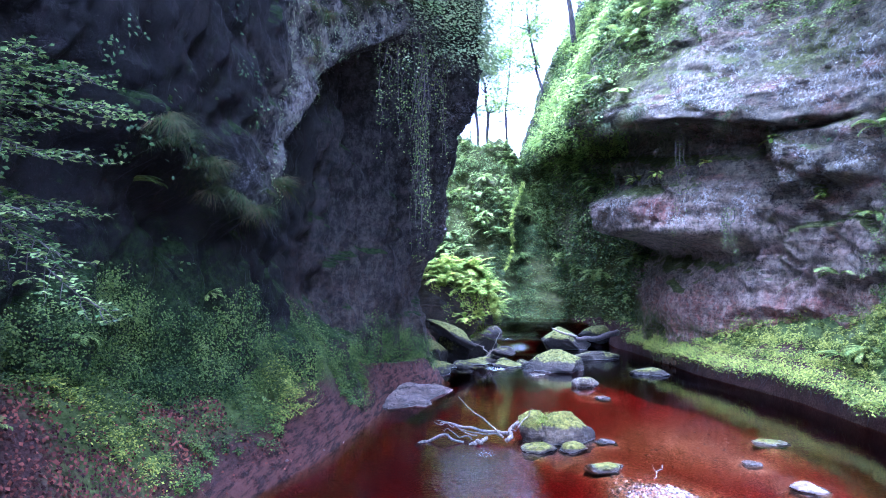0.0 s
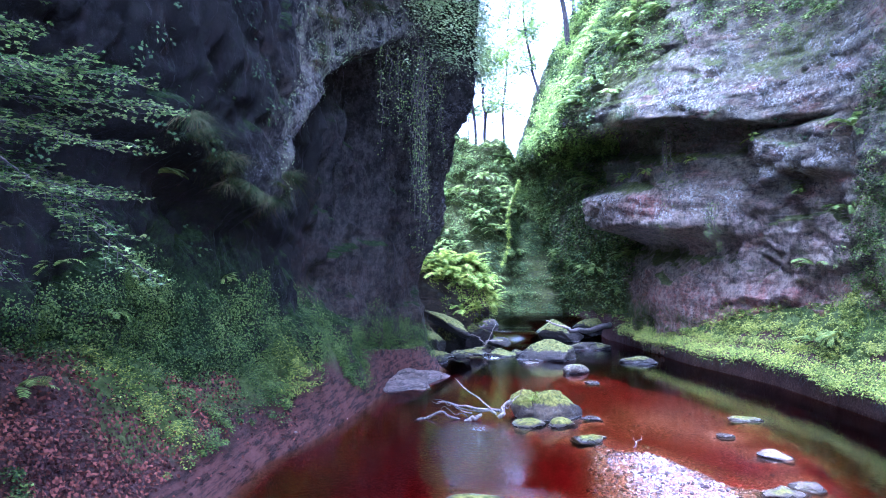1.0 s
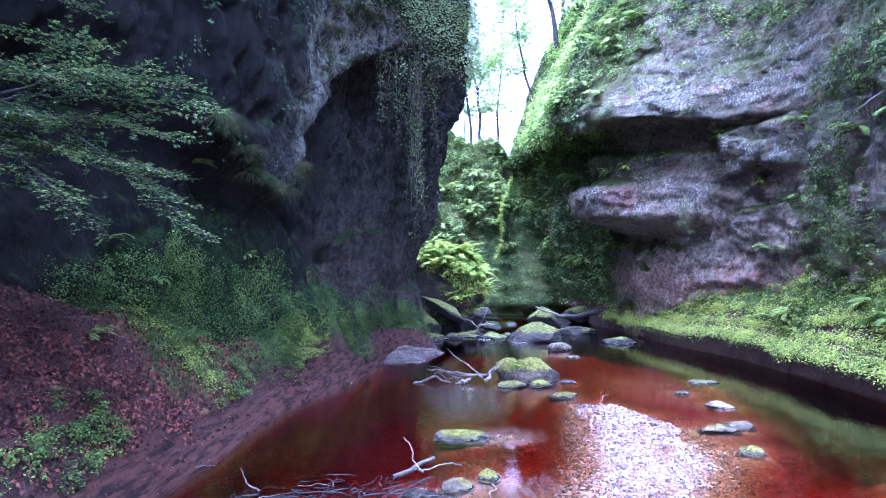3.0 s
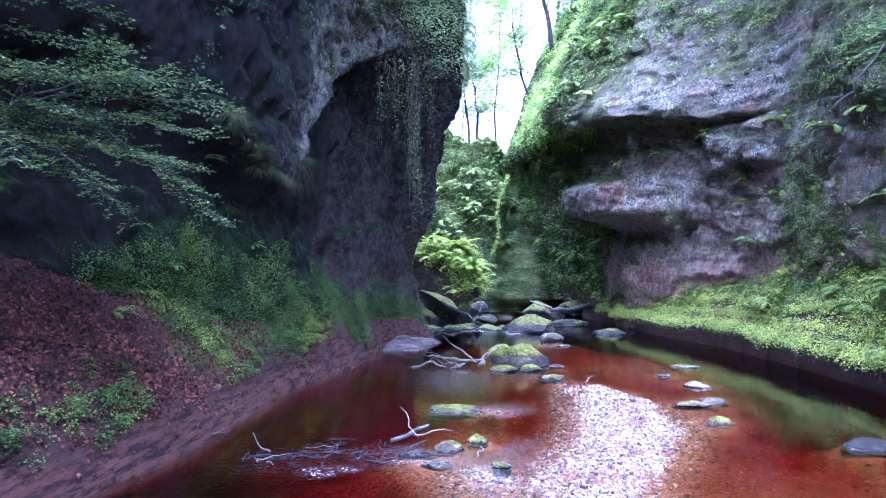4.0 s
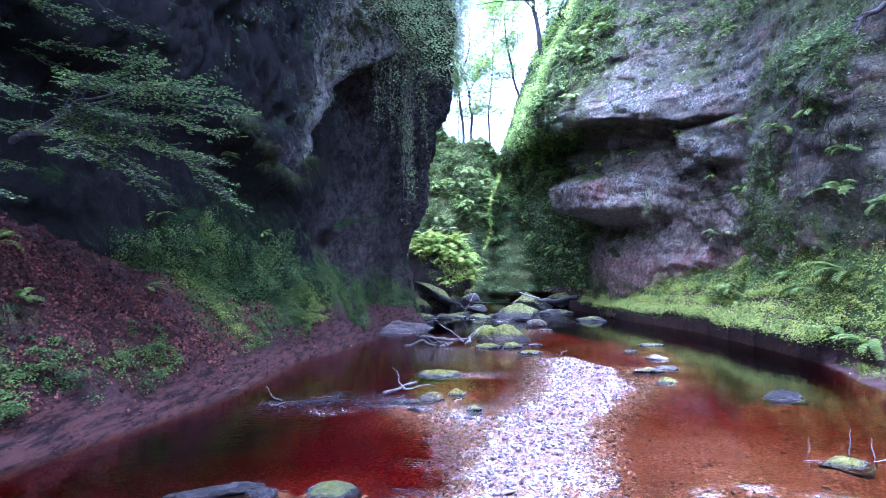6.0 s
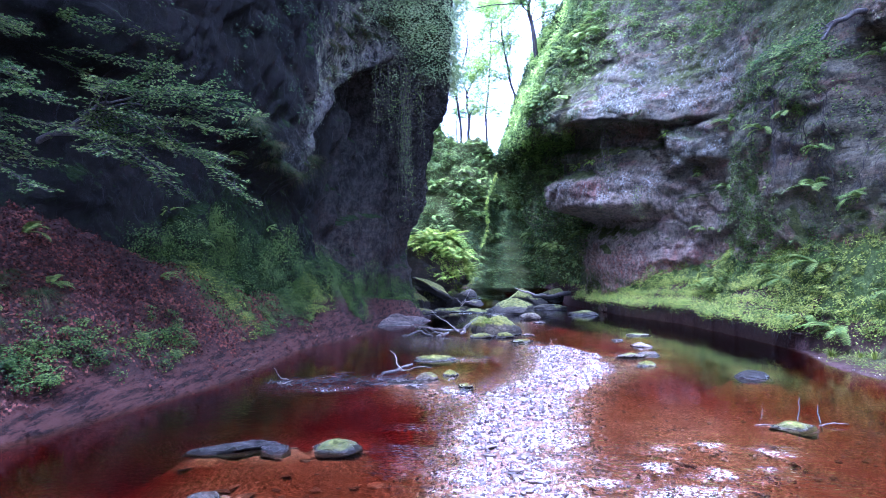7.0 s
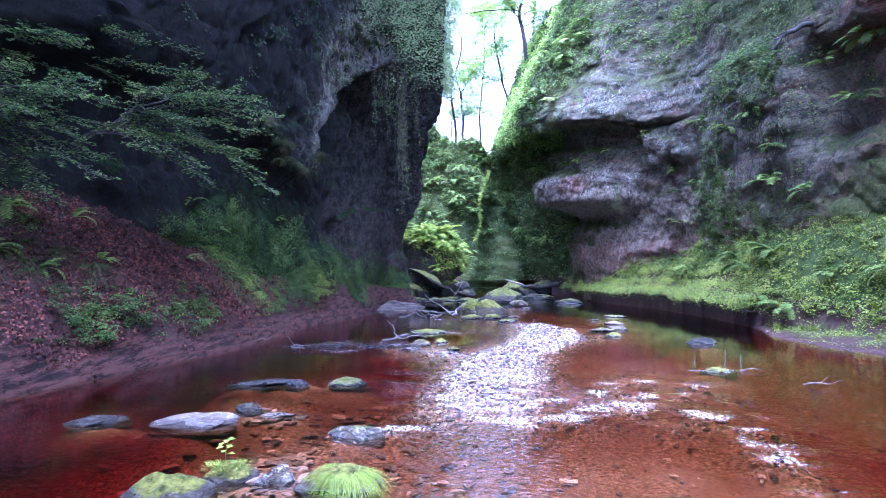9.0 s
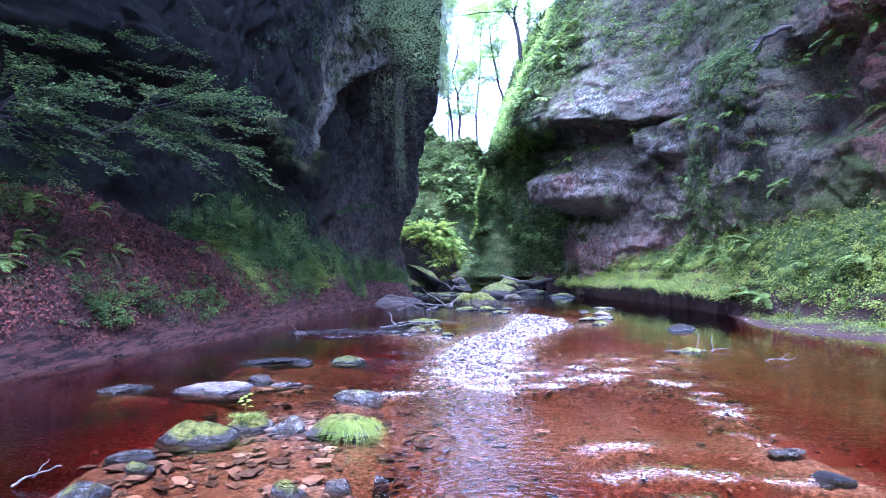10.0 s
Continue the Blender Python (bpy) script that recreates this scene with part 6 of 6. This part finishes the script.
    # sticks at the mossy stone
    base = thing("sticks", "upright sticks caught behind a mossy stone", "sticks", (4.9, 1.5, -0.1))
    for i, (a, b, r0) in enumerate([((0, 0.1, 0), (0.03, 0.15, 0.36), 0.012), ((0.2, 0, 0), (0.18, 0.05, 0.3), 0.014), ((0.1, -0.1, 0.1), (0.4, -0.15, 0.13), 0.012), ((-0.5, 0, 0.1), (-0.42, 0.1, 0.3), 0.006), ((-0.6, -0.1, 0.1), (-0.1, -0.2, 0.13), 0.008)]):
        part("stick", tube_mesh("stick", [wander(a, b, 7, 0, 0.02, r0 * 0.7, r0 * 0.4, 260 + i)], mat_vine, 6), base)
    for x, y, turn, size in ((2.95, 8.6, 60, 0.5), (5.3, 0.35, -20, 0.4), (-1.35, -4.35, 30, 0.25), (-2.9, 4.6, 15, 0.35)):
        base = thing("twig", "thin bare twig lying in the water", "twig", pose(x, y, 0.01, 0, 0, turn), group="loose twigs")
        part("stem", tube_mesh("stem", [wander((0, 0, 0), (size, 0, 0.08), 9, 0, 0.05, 0.009, 0.003, x)], mat_bare, 5), base)
        part("side_twig", tube_mesh("side_twig", [wander((size * 0.4, 0, 0.03), (size * 0.7, 0.12, 0.1), 6, 0, 0.02, 0.005, 0.002, y)], mat_bare, 5), base)


shelf_and_wood()


def turf_edge():
    """The overhanging edge of the right bank, with roots under it."""
    ys = np.linspace(7.6, 21.5, 150)
    section = np.array([(0.55, 1.25), (0.26, 0.88), (0.0, 0.66), (-0.18, 0.54), (-0.24, 0.45), (-0.16, 0.39), (0.06, 0.35), (0.3, 0.33)])
    Y = np.repeat(ys[:, None], 8, 1)
    wob = 0.10 * fbm(ys * 0.9, 0, 0, 3, 140)[:, None]
    X = bank_right(ys)[:, None] + section[None, :, 0] + wob + 0.03 * fbm(Y * 4, section[None, :, 1] * 4, 0, 2, 141)
    Z = section[None, :, 1] * (1 + 0.12 * fbm(ys * 0.7, 1, 0, 2, 142)[:, None]) + 0.02 * fbm(Y * 5, section[None, :, 1] * 5, 3, 2, 143)
    one = np.ones(X.shape)
    me = grid_mesh("bank_edge", np.stack([X, Y, Z], -1), mat_ground, False, {"mud": one * 0, "bed": one * 0, "moss": one * 0.25})
    tagged(new("bank_edge", me), "overhanging turf edge above the dark pool", "bank", kind="structure")
    k = rng.integers(0, 150, 3800)
    j = rng.integers(0, 4, 3800)
    c = np.stack([X[k, j], Y[k, j], Z[k, j]], 1) + rng.normal(0, 0.05, (3800, 3))
    foliage("edge_herbs", "green herbs trailing over the turf edge", "ground cover", clump_leaves(c, np.tile((-0.8, -0.3, 0.5), (3800, 1)), 12, 0.07, (0.03, 0.065), 0.2), mat_herb)
    roots = [wander((X[i, 5], Y[i, 5], Z[i, 5]), (X[i, 5] + rng.normal(-0.02, 0.05), Y[i, 5] + rng.normal(0, 0.05), Z[i, 5] - rng.uniform(0.08, 0.26)), 5, 0, 0.02, 0.006, 0.002, i) for i in rng.integers(0, 150, 150)]
    tagged(new("hanging_roots", tube_mesh("hanging_roots", roots, mat_vine, 4)), "thin roots hanging under the turf edge", "roots", kind="stuff")


turf_edge()


def stone_field(count, x0, x1, y0, y1, keep, sizes, lift, material, name, label, category, singles=0, seed=5, flat=0.55, awash=False):
    """Many small stones on the bed as one mesh; the first ones, if asked, as objects of their own under it."""
    r = np.random.default_rng(seed)
    x, y = r.uniform(x0, x1, count), r.uniform(y0, y1, count)
    ok = keep(x, y) > r.uniform(0, 1, count)
    x, y = x[ok], y[ok]
    order = np.argsort(y)
    x, y = x[order], y[order]
    z = ground(x, y)
    m = len(x)
    s = sizes[0] + (sizes[1] - sizes[0]) * r.uniform(0, 1, m) ** 2.5
    if awash:
        z = np.maximum(z, -0.62 * s)
    v, f = BALLS[1]
    shapes = []
    for k in range(5):
        n = np.random.default_rng(seed + k)
        shapes.append(v * (1 + n.uniform(-0.34, 0.26, (len(v), 1))) * (1, n.uniform(0.5, 0.85), flat * n.uniform(0.7, 1.2)))
    shapes = np.array(shapes)
    which, turn = r.integers(0, 5, m), r.uniform(0, 2 * math.pi, m)
    c, sn = np.cos(turn), np.sin(turn)
    p = shapes[which] * s[:, None, None] / 2
    q = np.stack([p[..., 0] * c[:, None] - p[..., 1] * sn[:, None] + x[:, None], p[..., 0] * sn[:, None] + p[..., 1] * c[:, None] + y[:, None], p[..., 2] + (z + s * lift)[:, None]], -1)
    rest = np.arange(singles, m)
    faces = (f[None] + (np.arange(len(rest)) * len(v))[:, None, None]).reshape(-1, 3)
    ob = tagged(new(name, raw_mesh(name, q[rest].reshape(-1, 3), faces, material, False)), label, category, kind="stuff")
    meshes = [raw_mesh("pebble", sh / 2, f, material, False) for sh in shapes]
    for i in range(min(singles, m)):
        part("pebble", meshes[which[i]], ob, at=pose(x[i], y[i], z[i] + s[i] * lift, 0, 0, math.degrees(turn[i])) @ Matrix.Scale(s[i], 4))


stone_field(30000, -0.2, 5.0, -2.6, 9.6, lambda x, y: smooth(0.15, 0.6, riffle(x, y)) * (x > 0.3), (0.02, 0.09), 0.15, mat_pebble, "gravel_bar", "bar of pale wet pebbles at the water line", "gravel", 280, 5)
stone_field(6500, -3.0, 2.0, -6.5, 1.5, lambda x, y: np.exp(-((x + 0.1) / 1.3) ** 2 - ((y + 3.0) / 2.6) ** 2), (0.03, 0.19), 0.14, mat_under, "stream_bed_stones", "flat red-brown stones on the shallow stream bed", "stones", 0, 9, 0.24)
stone_field(3600, -2.5, 8.0, -7.0, 12.0, lambda x, y: 0.3 + 0.7 * (x > 2.2), (0.02, 0.10), 0.1, mat_under, "stream_bed_stones", "small brown stones scattered over the stream bed", "stones", 0, 12, 0.5)
stone_field(800, -1.6, 5.0, -5.2, 1.0, lambda x, y: np.exp(-((x - 0.1) / 0.75) ** 2 - ((y + 3.0) / 1.6) ** 2), (0.03, 0.15), 0.3, mat_shoal, "shoal_pebbles", "pale and brown wet stones breaking the shallow water", "stones", 0, 14, 0.4, True)
stone_field(4200, 1.2, 5.8, -5.4, 0.4, lambda x, y: smooth(0.3, 0.75, shallow_lines(x, y)), (0.015, 0.06), 0.25, mat_pebble, "riffle_stones", "wet stones breaking the fast water", "stones", 0, 15, 0.5)
